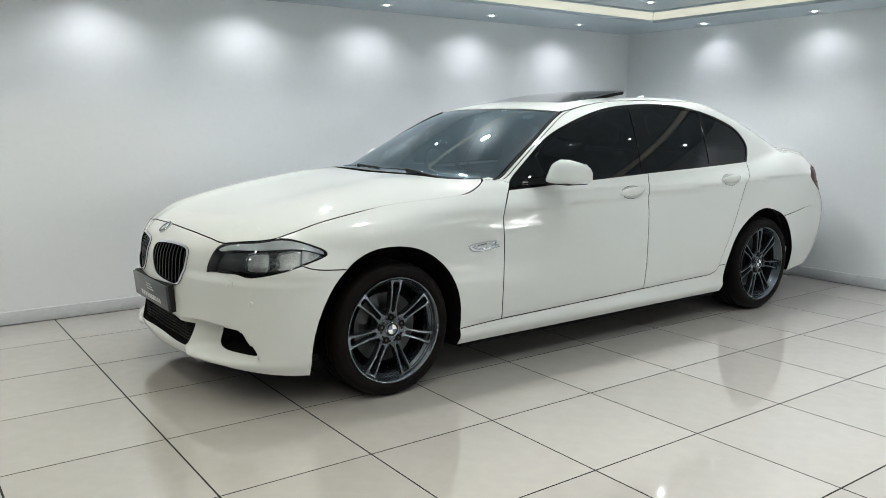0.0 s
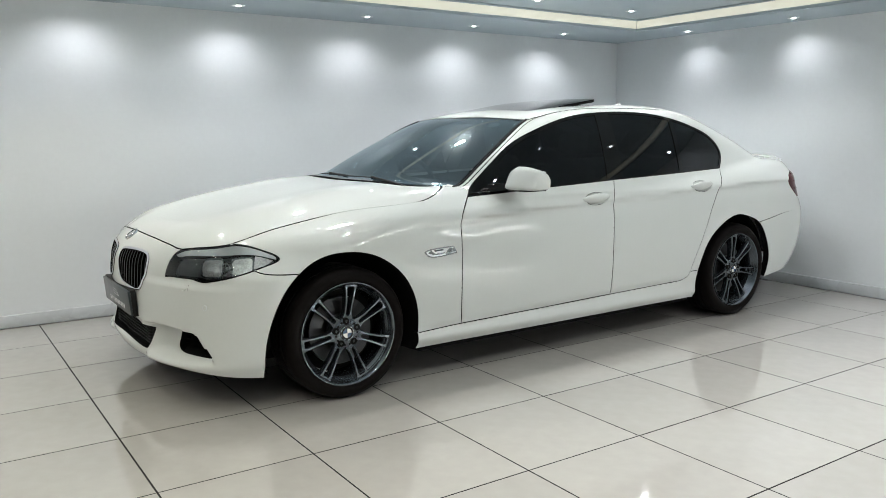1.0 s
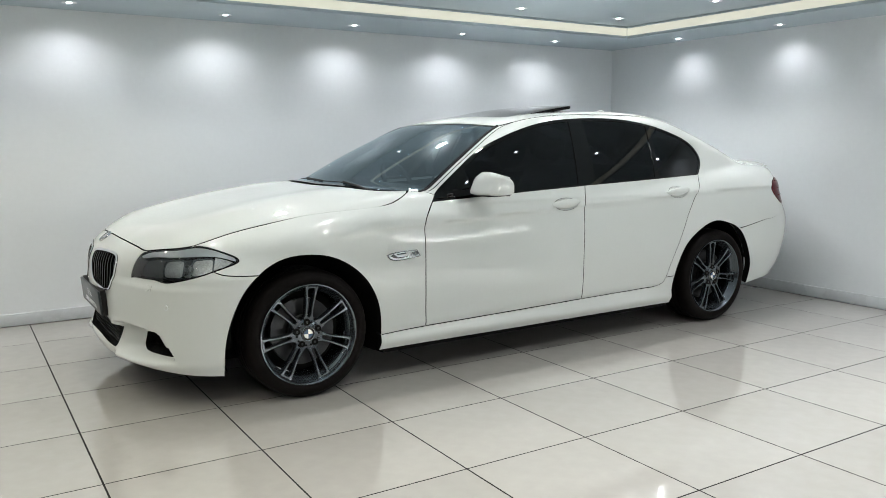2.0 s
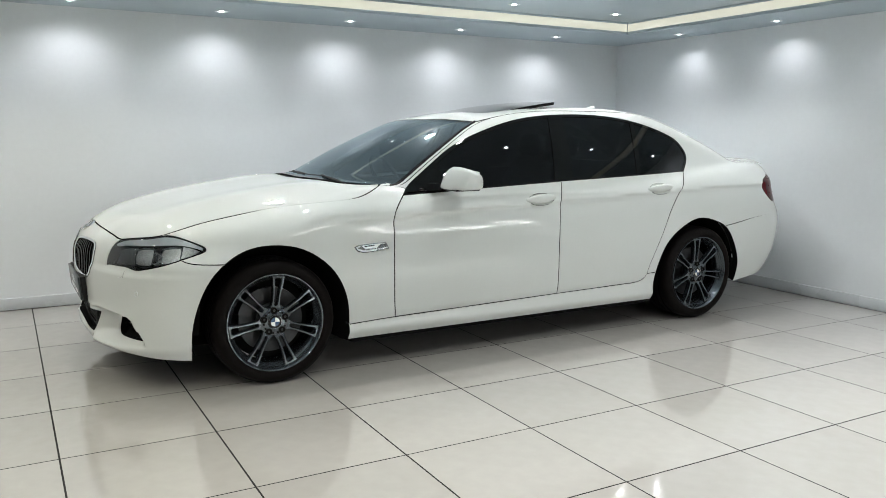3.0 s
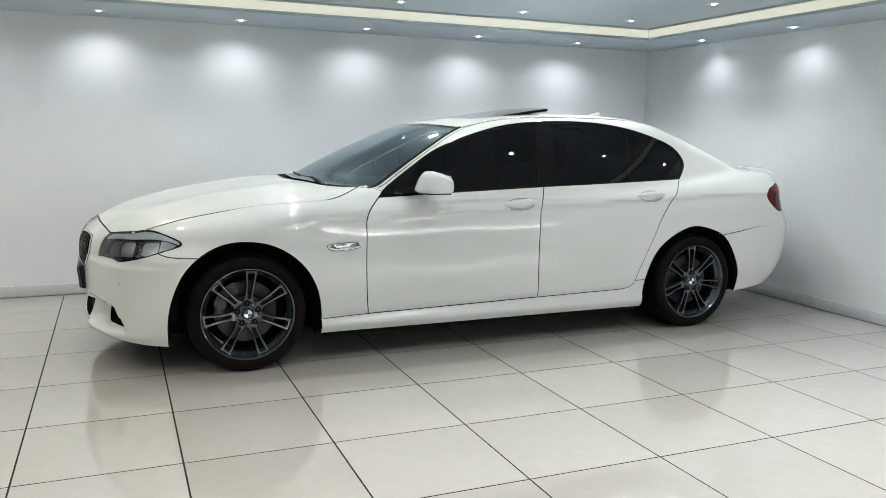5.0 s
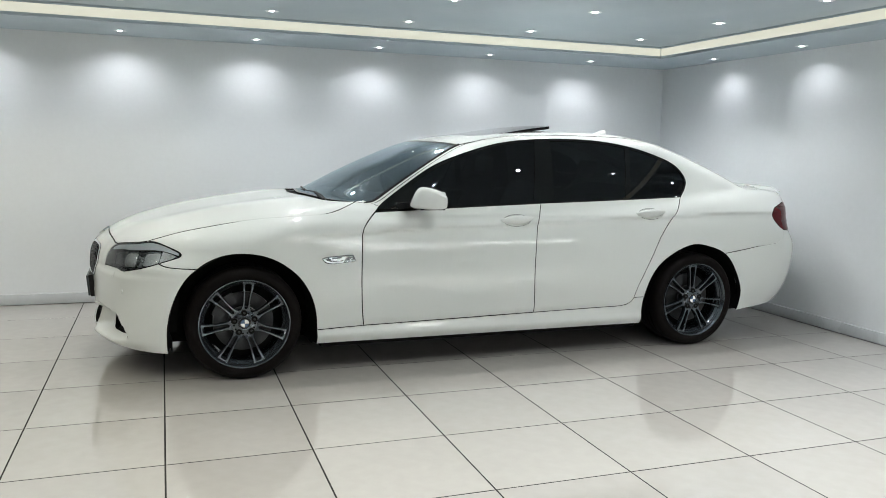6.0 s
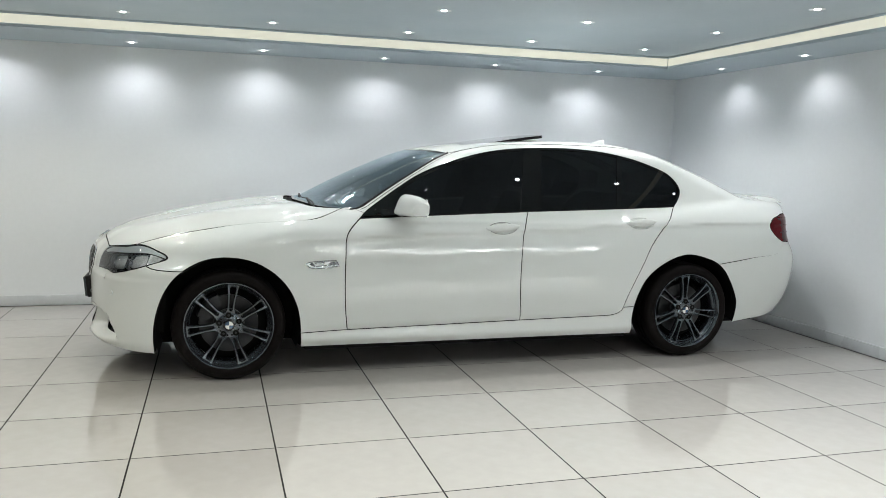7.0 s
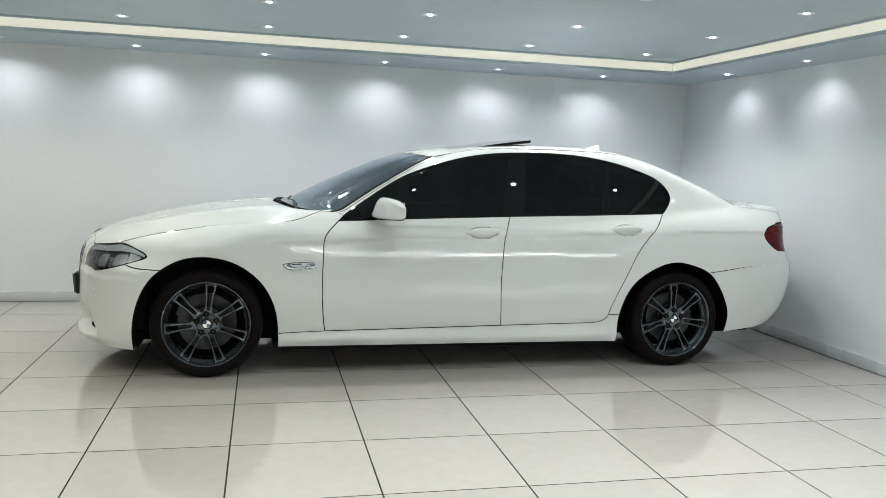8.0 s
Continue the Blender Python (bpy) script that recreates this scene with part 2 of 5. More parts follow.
spot.energy, spot.spot_size, spot.spot_blend, spot.shadow_soft_size, spot.color = WALL_SPOT, radians(140), 0.92, 0.012, (0.965, 0.95, 1.0)
part("bulb", spot, lamp, at=pose(0, 0, -0.012, 6))
for k in range(-7, 3):
    if k != 0:
        copy_thing(lamp, pose(1.32 + 0.995 * k, 1.25, SOFFIT))
east_spot = spot.copy()
east_spot.energy = WALL_SPOT * 0.62
for k in range(8):
    made = copy_thing(lamp, pose(4.11, 0.54 - 1.0 * k, SOFFIT, 0, 0, -90))
    for o in made.children:
        if o.type == "LIGHT":
            o.data, o.matrix_basis = east_spot, pose(0, 0, -0.012, -2)
room_spot = bpy.data.lights.new("room_bulb", "SPOT")
room_spot.energy, room_spot.spot_size, room_spot.spot_blend, room_spot.shadow_soft_size, room_spot.color = ROOM_SPOT, radians(98), 0.8, 0.018, (0.995, 0.985, 0.985)
inner = thing("downlight", "small round recessed downlight glowing in the ceiling", "downlight", "ceiling downlights", pose(1.34, 0.48, RAISED))
for o in lamp.children:
    part(o.name.split(".")[0], room_spot if o.data == spot else o.data, inner, at=pose(0, 0, -0.012) if o.data == spot else o.matrix_basis)
def room_bulb(i, j):
    """The bulb for one place of the grid: strength tuned by row and column to balance the light, warmer towards the
    west.
    """
    b = room_spot.copy()
    b.energy = ROOM_SPOT * (0.98, 0.90, 0.42, 1.35, 1.28, 1.18, 1.08)[j] * (0.74 if i <= -2 else 0.9 if i <= 0 else 1.18)
    b.color = (1.0, 0.945, 0.835) if i <= -2 else room_spot.color
    if i <= -2 and j in (1, 2):
        b.energy *= 0.75
    if j <= 1:
        b.shadow_soft_size = 0.045
    if j <= 1 or (i <= -3 and j <= 3):
        b.spot_size, b.spot_blend = radians(126), 0.5
    return b


for i in range(-5, 3):
    for j in range(7):
        made = inner if (i, j) == (0, 0) else copy_thing(inner, pose(1.34 + 0.995 * i, 0.48 - 0.97 * j, RAISED))
        for o in made.children:
            if o.type == "LIGHT":
                o.data = room_bulb(i, j)
# rows of tube lights in the deep part of the room, behind the camera
tube_lamp = thing("tube_light", "long white tube light hung from the ceiling", "tube light", "ceiling tube lights", pose(0.2, -10.0, RAISED))
part("tube", lathe("tube", [(0.0, -0.86), (0.027, -0.86), (0.027, 0.86), (0.0, 0.86)], TUBE, 6, "y"), tube_lamp, at=pose(0, 0, -0.15, 0, 0, 90))
part("batten", box("batten", -0.87, 0.87, -0.03, 0.03, -0.124, -0.095, RING, 0.004), tube_lamp)
for x in (-0.6, 0.6):
    part("hanger", box("hanger", x - 0.006, x + 0.006, -0.006, 0.006, -0.096, 0.0, RING), tube_lamp)
for i in range(1, 8):
    copy_thing(tube_lamp, pose(0.2 + 1.75 * i, -10.0, RAISED))
for x, y in ((2.1, -7.4), (6.4, -7.2), (9.2, -8.3), (4.6, -8.6), (8.1, -9.2), (4.7, -11.4), (8.2, -11.8), (4.7, -13.2), (8.3, -13.6), (0.6, -12.6), (10.6, -6.2), (11.6, -7.6), (7.2, -6.0)):
    copy_thing(tube_lamp, pose(x, y, RAISED))


# ---- the car's outer surface: one smooth solid, from which every panel is cut ----
def spline(*knots):
    """A natural cubic through (position, value) knots, straight beyond its ends."""
    kx, ky = np.array(knots, float).T
    n, h = len(kx), np.diff(kx)
    a, b = np.eye(n), np.zeros(n)
    for i in range(1, n - 1):
        a[i, i - 1:i + 2] = h[i - 1], 2 * (h[i - 1] + h[i]), h[i]
        b[i] = 6 * ((ky[i + 1] - ky[i]) / h[i] - (ky[i] - ky[i - 1]) / h[i - 1])
    m = np.linalg.solve(a, b)
    first = (ky[1] - ky[0]) / h[0] - h[0] * m[1] / 6
    last = (ky[-1] - ky[-2]) / h[-1] + h[-1] * m[-2] / 6

    def value(x):
        x = np.asarray(x, float)
        c = np.clip(x, kx[0], kx[-1])
        i = np.clip(np.searchsorted(kx, c) - 1, 0, n - 2)
        u, v, w = kx[i + 1] - c, c - kx[i], h[i]
        y = (m[i] * u ** 3 + m[i + 1] * v ** 3) / (6 * w) + (ky[i] / w - m[i] * w / 6) * u + (ky[i + 1] / w - m[i + 1] * w / 6) * v
        return y + np.minimum(x - kx[0], 0) * first + np.maximum(x - kx[-1], 0) * last
    return value


def smin(a, b, k):
    return np.minimum(a, b) - np.maximum(k - np.abs(a - b), 0) ** 2 / (4 * k)


def ramp(x, a, b):
    u = np.clip((x - a) / (b - a), 0, 1)
    return u * u * (3 - 2 * u)


crease_height = spline((-0.9, 0.75), (0.6, 0.808), (1.1, 0.832), (2.2, 0.869), (3.0, 0.893), (3.6, 0.905), (4.1, 0.91))
widest = spline((-0.9, 0.88), (-0.5, 0.905), (-0.25, 0.922), (0.0, 0.926), (0.4, 0.912), (0.9, 0.914), (1.8, 0.92), (2.5, 0.922),
                (3.0, 0.926), (3.4, 0.912), (3.8, 0.872), (4.1, 0.83))
tuck = spline((0.1, 0.085), (0.17, 0.067), (0.22, 0.048), (0.3, 0.03), (0.42, 0.01), (0.56, 0.0), (0.7, 0.002), (0.8, 0.012), (0.88, 0.036), (0.95, 0.074),
              (1.02, 0.125), (1.1, 0.2))
ridge = spline((-1.0, 0.60), (-0.86, 0.715), (-0.79, 0.764), (-0.7, 0.796), (-0.45, 0.853), (-0.27, 0.893), (-0.1, 0.926), (0.08, 0.952), (0.26, 0.973),
               (0.48, 0.988), (0.8, 0.99), (1.5, 0.975), (2.4, 0.99), (3.0, 1.04), (3.4, 1.068), (3.65, 1.075), (3.85, 1.062), (4.0, 1.045), (4.2, 1.02))
crown = spline((-0.9, 0.09), (-0.5, 0.068), (0.0, 0.07), (0.6, 0.022), (1.0, 0.03), (3.0, 0.03), (3.6, 0.045), (4.1, 0.06))
nose = spline((0.05, -0.72), (0.17, -0.80), (0.22, -0.828), (0.3, -0.835), (0.42, -0.832), (0.58, -0.82), (0.66, -0.81), (0.72, -0.785), (0.8, -0.72), (1.0, -0.5))
tail = spline((0.1, 3.8), (0.22, 3.88), (0.3, 3.96), (0.42, 4.03), (0.58, 4.065), (0.7, 4.05), (0.76, 4.015), (0.9, 3.995), (1.0, 4.01), (1.06, 4.03))
belt_width = spline((0.3, 0.80), (0.75, 0.832), (1.2, 0.853), (1.8, 0.858), (2.4, 0.845), (2.95, 0.812), (3.3, 0.76), (3.7, 0.68))
cabin_line = spline((0.2, 0.835), (0.504, 1.006), (0.75, 1.134), (1.0, 1.247), (1.15, 1.308), (1.28, 1.347), (1.5, 1.388), (1.74, 1.413), (2.06, 1.430),
                    (2.35, 1.430), (2.6, 1.413), (2.8, 1.384), (3.0, 1.334), (3.24, 1.256), (3.47, 1.16), (3.62, 1.09), (3.8, 1.0))


def solid(x, y, z):
    """Positive inside the body, zero on its skin."""
    y = np.abs(y)
    below = np.maximum(crease_height(x) - z, 0)
    scoop = 0.021 * ramp(x, 0.2, 0.75) * (1 - np.exp(-below / 0.02)) * np.exp(-below / 0.085)
    roll = 0.055 * ramp(z, 0.60, 0.73) * (1 - ramp(x, -0.45, 0.15)) + 0.03 * ramp(z, 0.84, 0.93) * (1 - ramp(x, 0.8, 1.6)) + 0.05 * ramp(z, 0.89, 1.0) * ramp(x, 3.3, 3.8)
    rocker = 0.016 * np.exp(-((z - 0.205) / 0.035) ** 2) * ramp(x, 0.1, 0.4) * (1 - ramp(x, 2.6, 2.9))
    fold = 0.007 * np.exp(-((z - 0.262 - 0.0195 * (x - 0.67)) / 0.022) ** 2) * ramp(x, 0.35, 0.6) * (1 - ramp(x, 2.3, 2.5))
    side = widest(x) - tuck(z) - scoop - roll + rocker - fold - y
    dome = 0.010 * np.exp(-((y - 0.50) / 0.16) ** 2) * ramp(x, -0.62, -0.3) * (1 - ramp(x, 0.2, 0.55))
    top = ridge(x) - crown(x) * (y / 0.74) ** 4 + dome - z
    beak = 0.026 * np.exp(-(y / 0.27) ** 2) * ramp(z, 0.40, 0.56)
    blade = 0.024 * np.exp(-((z - 0.213) / 0.024) ** 2) * ramp(y, 0.31, 0.38) * (1 - 0.6 * ramp(y, 0.66, 0.76))
    ledge = 0.012 * ramp(z, 0.565, 0.60) * ramp(y, 0.25, 0.4)
    inset_zone = ramp(y, 0.29, 0.335) * (1 - ramp(y + 0.55 * (z - 0.30), 0.70, 0.745))
    bay = 0.070 * ramp(y, 0.27, 0.50) * inset_zone * (1 - ramp(z, 0.366 - 0.02 * ramp(y, 0.5, 0.75), 0.386 - 0.02 * ramp(y, 0.5, 0.75))) * ramp(z, 0.220, 0.278)
    dent = 0.019 * np.exp(-(y / 0.42) ** 2)
    mouth = (0.024 * np.exp(-(y / 0.27) ** 4) - 0.012 * np.exp(-((y - 0.345) / 0.05) ** 2)) * ramp(z, 0.235, 0.275) * (1 - ramp(z, 0.36, 0.40))
    front = x - nose(z) + beak + blade - ledge - bay - mouth - dent - 0.33 * y * y - 0.05 * y ** 6
    rear = tail(z) - 0.20 * y * y - 0.10 * y ** 6 - x
    low = smin(smin(side, front, 0.2), rear, 0.16)
    low = smin(low, top, 0.06 + 0.06 * (1 - ramp(x, -0.7, -0.2)))
    bend = 0.38 * (1 - ramp(x, 1.3, 2.0)) - 0.10 * ramp(x, 2.6, 3.3)
    rise = np.maximum(z, 0.9) - 0.95
    wall = belt_width(x) - 0.40 * rise - 0.30 * np.maximum(rise, 0) ** 2 - y
    lid = (cabin_line(x - bend * (0.45 * y * y + 1.53 * y ** 4)) - (0.05 + 0.075 * ramp(x, 2.5, 3.2)) * y * y - z) * 0.9
    cabin = np.minimum(smin(wall, lid, 0.06), z - 0.86)
    return -smin(-low, -cabin, 0.03)


def skin(start, way, reach):
    """Where rays from outside first meet the body, and the outward normals there."""
    start, way = np.asarray(start, float), np.asarray(way, float)
    s = np.linspace(0, reach, 90)
    lo, hi = np.zeros(len(start)), np.full(len(start), float(reach))
    done = np.zeros(len(start), bool)
    for a, b in zip(s[:-1], s[1:]):
        p = start + way * b
        hit = ~done & (solid(*p.T) > 0)
        lo[hit], hi[hit] = a, b
        done |= hit
    for _ in range(30):
        mid = (lo + hi) / 2
        inside = solid(*(start + way * mid[:, None]).T) > 0
        hi, lo = np.where(inside, mid, hi), np.where(inside, lo, mid)
    p = start + way * hi[:, None]
    e = 0.002
    g = np.stack([solid(*(p + d).T) - solid(*(p - d).T) for d in np.eye(3) * e], 1)
    return p, -g / np.maximum(np.linalg.norm(g, axis=1), 1e-9)[:, None], done


def chart(kind, uv):
    """Points of the skin by side view (x, z), top view (x, y), or bearing in degrees and height round the front or rear axle."""
    u, v = np.asarray(uv, float).T
    n, one, nil = len(u), np.ones(len(u)), np.zeros(len(u))
    if kind == "side":
        return skin(np.stack([u, -1.3 * one, v], 1), np.stack([nil, one, nil], 1), 1.3)
    if kind == "top":
        return skin(np.stack([u, v, 1.7 * one], 1), np.stack([nil, nil, -one], 1), 1.6)
    a, x0, s = np.radians(u), (0.1 if kind == "front" else 3.0), (-1 if kind == "front" else 1)
    way = np.stack([-s * np.cos(a), np.sin(a), nil], 1)
    return skin(np.stack([x0 * one, nil, v], 1) - way * 1.5, way, 1.5)


# ---- outlines, as curves through a few points of a view ----
def run(points, step=0.012, scale=1.0):
    """Evenly spaced points along a smooth curve through the given ones."""
    p = np.array(points, float)
    q = p * np.array([scale, 1.0])
    d = np.r_[0, np.cumsum(np.sqrt(np.linalg.norm(np.diff(q, axis=0), axis=1)))]
    fine = np.linspace(0, d[-1], 40 * len(p))
    fx, fy = (spline(*zip(d, p[:, k]))(fine) if len(p) > 2 else np.interp(fine, d, p[:, k]) for k in (0, 1))
    s = np.r_[0, np.cumsum(np.hypot(np.diff(fx) * scale, np.diff(fy)))]
    u = np.linspace(0, s[-1], max(2, int(round(s[-1] / step)) + 1))
    return np.stack([np.interp(u, s, fx), np.interp(u, s, fy)], 1)


def chain(*runs):
    """Runs joined end to end into one closed outline."""
    out = []
    for r in runs:
        for p in r:
            if not out or np.hypot(*(np.array(p) - out[-1])) > 1e-4:
                out.append(np.array(p))
    if np.hypot(*(out[0] - out[-1])) < 1e-4:
        out.pop()
    return np.array(out)


def view(p, kind):
    """The coordinates of points of the near side in another view."""
    if kind == "side":
        return p[:, [0, 2]]
    if kind == "top":
        return p[:, [0, 1]]
    x0, s = (0.1, -1) if kind == "front" else (3.0, 1)
    return np.stack([np.degrees(np.arctan2(-p[:, 1], s * (p[:, 0] - x0))), p[:, 2]], 1)


def turn(r, a, b):
    return view(chart(a, r)[0], b)


def inside(pts, loops):
    odd = np.zeros(len(pts), bool)
    x, y = pts.T
    for loop in loops:
        a, b = loop, np.roll(loop, -1, 0)
        for (xa, ya), (xb, yb) in zip(a, b):
            if ya != yb:
                cross = ((ya > y) != (yb > y)) & (x < (xb - xa) * (y - ya) / (yb - ya) + xa)
                odd ^= cross
    return odd


def area(loop):
    x, y = loop.T
    return 0.5 * np.sum(x * np.roll(y, -1) - np.roll(x, -1) * y)


def inset(loop, d):
    """The outline moved inwards by d (outwards if negative)."""
    sign = 1 if area(loop) > 0 else -1
    t = np.roll(loop, -1, 0) - np.roll(loop, 1, 0)
    t /= np.maximum(np.linalg.norm(t, axis=1), 1e-9)[:, None]
    return loop + sign * d * np.stack([-t[:, 1], t[:, 0]], 1)


def panel(name, kind, loops, mat, step=0.022, gap=0.0026, flange=0.014, lift=0.0, far=False, shape=None, paint=0.0025, tight=None):
    """A sheet of the car's skin inside the first outline and outside the others, with folded-in edges, coloured dark
    below the rim as gap shade. far: its mirror image.
    """
    sc = np.array([0.0145, 1.0]) if kind in ("front", "rear") else np.array([1.0, 1.0])
    loops = [np.asarray(l) * sc for l in loops]
    loops = [inset(l, (gap if i == 0 else -gap) * (1.0 if tight is None else tight(l / sc)[:, None])) for i, l in enumerate(loops)]
    lo, hi = loops[0].min(0), loops[0].max(0)
    gx, gy = np.meshgrid(np.arange(lo[0] + step / 2, hi[0], step), np.arange(lo[1] + step / 2, hi[1], step))
    gx[1::2] += step / 2
    grid = np.stack([gx.ravel(), gy.ravel()], 1)
    edge = np.concatenate(loops)
    grid = grid[inside(grid, loops)]
    near = np.concatenate([np.min(np.linalg.norm(c[:, None] - edge[None], axis=2), axis=1) for c in np.array_split(grid, max(1, len(grid) // 400))]) if len(grid) else []
    grid = grid[near > step * 0.55] if len(grid) else grid
    links, k = [], 0
    for l in loops:
        links += [(k + i, k + (i + 1) % len(l)) for i in range(len(l))]
        k += len(l)
    flat = np.concatenate([edge, grid])
    out = delaunay_2d_cdt([Vector(p) for p in flat], links, [], 0, 1e-7)
    uv = np.array([tuple(v) for v in out[0]])
    tris = np.array([f for f in out[2] if len(f) == 3])
    tris = tris[inside(uv[tris].mean(1), loops)]
    p, n, ok = chart(kind, uv / sc)
    p = p + n * lift
    if shape is not None:
        p = shape(p, n, uv / sc)
    # keep the triangles facing outwards
    fn = np.cross(p[tris[:, 1]] - p[tris[:, 0]], p[tris[:, 2]] - p[tris[:, 0]])
    back = np.einsum("ij,ij->i", fn, n[tris].mean(1)) < 0
    tris[back] = tris[back][:, [0, 2, 1]]
    verts, faces, dark = list(p), [tuple(t) for t in tris], []
    normals = [n[i] for t in tris for i in t]
    if flange:
        count = {}
        for t in tris:
            for a, b in ((t[0], t[1]), (t[1], t[2]), (t[2], t[0])):
                count[(a, b)] = 1
        rim, deep, edge_at = min(paint, flange), flange > paint, {}
        open_edges = [e for e in count if (e[1], e[0]) not in count]
        for q in dict.fromkeys(v for e in open_edges for v in e):
            edge_at[q] = len(verts)
            verts += [p[q] - n[q] * rim] + ([p[q] - n[q] * flange] if deep else [])
        for a, b in open_edges:
            f = np.cross(p[b] - p[a], n[a])
            f /= max(np.linalg.norm(f), 1e-9)
            r = [(f + n[q]) / np.linalg.norm(f + n[q]) for q in (b, a)]
            ra, rb = edge_at[a], edge_at[b]
            faces.append((b, a, ra, rb))
            normals += [r[0], r[1], f, f]
            if deep:
                faces.append((rb, ra, ra + 1, rb + 1))
                normals += [f, f, f, f]
                dark.append(len(faces) - 1)
    verts, normals = np.array(verts), np.array(normals)
    if far:
        verts, normals = verts * (1, -1, 1), normals * (1, -1, 1)
        flipped, flat_n, i = [], [], 0
        for f in faces:
            flipped.append(f[::-1])
            flat_n += list(normals[i:i + len(f)][::-1])
            i += len(f)
        faces, normals = flipped, np.array(flat_n)
    me = mesh_of(name, verts, faces, mat, normals if shape is None else None)
    if shape is not None:
        me.set_sharp_from_angle(angle=radians(40))
    # deep part of the flange gets a dark colour in place of gap shade
    if dark:
        me.materials.append(CAVITY)
        for k in dark:
            me.polygons[k].material_index = 1
    return me


def both(name, kind, loops, mat, parent, label="", **more):
    """The same panel on the near and on the far side; returns the near one."""
    near = part(name, panel(name, kind, loops, mat, **more), parent, label)
    part(name, panel(name, kind, loops, mat, far=True, **more), parent, label)
    return near


# seams, in side view
ARCH_F = run([(-0.404, 0.158), (-0.408, 0.281), (-0.386, 0.416), (-0.329, 0.547), (-0.252, 0.63), (-0.144, 0.687), (-0.031, 0.705), (0.101, 0.688),
              (0.214, 0.633), (0.306, 0.547), (0.369, 0.429), (0.394, 0.307), (0.40, 0.165)])
ARCH_R = run([(2.569, 0.165), (2.563, 0.258), (2.568, 0.359), (2.627, 0.522), (2.75, 0.63), (2.868, 0.682), (2.961, 0.694), (3.074, 0.672), (3.183, 0.627),
              (3.264, 0.543), (3.341, 0.41), (3.366, 0.33), (3.360, 0.215)])
SEAM_A = run([(0.777, 0.952), (0.745, 0.92), (0.682, 0.86), (0.658, 0.812), (0.653, 0.729), (0.649, 0.563), (0.659, 0.356), (0.672, 0.262)])
SEAM_B = run([(1.807, 0.969), (1.781, 0.879), (1.761, 0.775), (1.749, 0.565), (1.756, 0.421), (1.768, 0.285)])
SEAM_C = run([(2.885, 1.004), (2.839, 0.948), (2.793, 0.895), (2.728, 0.829), (2.665, 0.75), (2.628, 0.677), (2.539, 0.492), (2.498, 0.385), (2.478, 0.33), (2.43, 0.303), (2.36, 0.295)])
SILL_A = run([(0.397, 0.253), (0.672, 0.262)])
SILL_B = run([(0.672, 0.262), (1.1, 0.271), (1.768, 0.285)])
SILL_C = run([(1.768, 0.285), (2.36, 0.295)])
BELT_A = run([(0.745, 0.92), (1.127, 0.941), (1.807, 0.969)])
BELT_B = run([(1.807, 0.969), (2.334, 0.985), (2.885, 1.004)])
DLO_TOP = run([(0.777, 0.952), (0.882, 1.026), (1.024, 1.12), (1.134, 1.184), (1.278, 1.245), (1.464, 1.304), (1.616, 1.338), (1.77, 1.358), (2.003, 1.371),
               (2.241, 1.369), (2.439, 1.351), (2.638, 1.313), (2.797, 1.263), (2.914, 1.203), (2.962, 1.13), (2.958, 1.09), (2.923, 1.04), (2.885, 1.004)])
HOOD_SEAM = run([(-0.5, 0.764), (-0.363, 0.804), (-0.218, 0.834), (-0.083, 0.857), (0.045, 0.876), (0.25, 0.897), (0.42, 0.909), (0.5, 0.922), (0.565, 0.944), (0.622, 0.966), (0.65, 0.9735)])
LIGHT_REAR = run([(-0.5, 0.764), (-0.451, 0.761), (-0.407, 0.747), (-0.366, 0.73), (-0.334, 0.712), (-0.328, 0.7), (-0.347, 0.688), (-0.389, 0.675), (-0.444, 0.658)], 0.008)
BUMPER_SEAM = run([(-0.444, 0.658), (-0.415, 0.645), (-0.37, 0.637), (-0.298, 0.632), (-0.252, 0.63)])
i_seam = int(np.argmin(np.hypot(*(ARCH_F - (-0.252, 0.63)).T)))
j_seam = int(np.argmin(np.hypot(*(ARCH_R - (3.183, 0.627)).T)))
k_sill = int(np.argmin(np.hypot(*(ARCH_F - (0.397, 0.253)).T)))
k_rear = int(np.argmin(np.hypot(*(ARCH_R - (2.567, 0.352)).T)))
# windscreen and roof, in top view
SCREEN_LOW = run([(0.436, 0.0), (0.454, -0.21), (0.487, -0.439), (0.545, -0.611), (0.63, -0.705), (0.702, -0.751)])
SCREEN_SIDE = run([(0.702, -0.751), (0.821, -0.727), (0.958, -0.697), (1.134, -0.647), (1.358, -0.57)])
SCREEN_TOP = run([(1.358, -0.57), (1.323, -0.476), (1.286, -0.30), (1.262, -0.1), (1.258, 0.0)])
RAIL = run([(1.358, -0.57), (1.45, -0.583), (1.6, -0.592), (2.0, -0.6), (2.4, -0.592), (2.7, -0.575), (2.9, -0.57)])
REAR_SIDE = run([(2.9, -0.57), (3.15, -0.585), (3.4, -0.605), (3.55, -0.615)])
DECK_SIDE = run([(3.55, -0.615), (3.75, -0.64), (3.93, -0.66)])


def mirrored(half):
    """Closes an outline that runs from the middle line to the middle line on the near side."""
    other = half[::-1] * ((1, -1) if abs(half[0, 1]) < 1e-6 and abs(half[-1, 1]) < 1e-6 else (-1, 1))
    return chain(half, other)


car = thing("car", "glossy white four-door saloon with dark tinted windows and gunmetal wheels", "car", m=pose(0.006, 0, 0, 0, 0, 0.8))

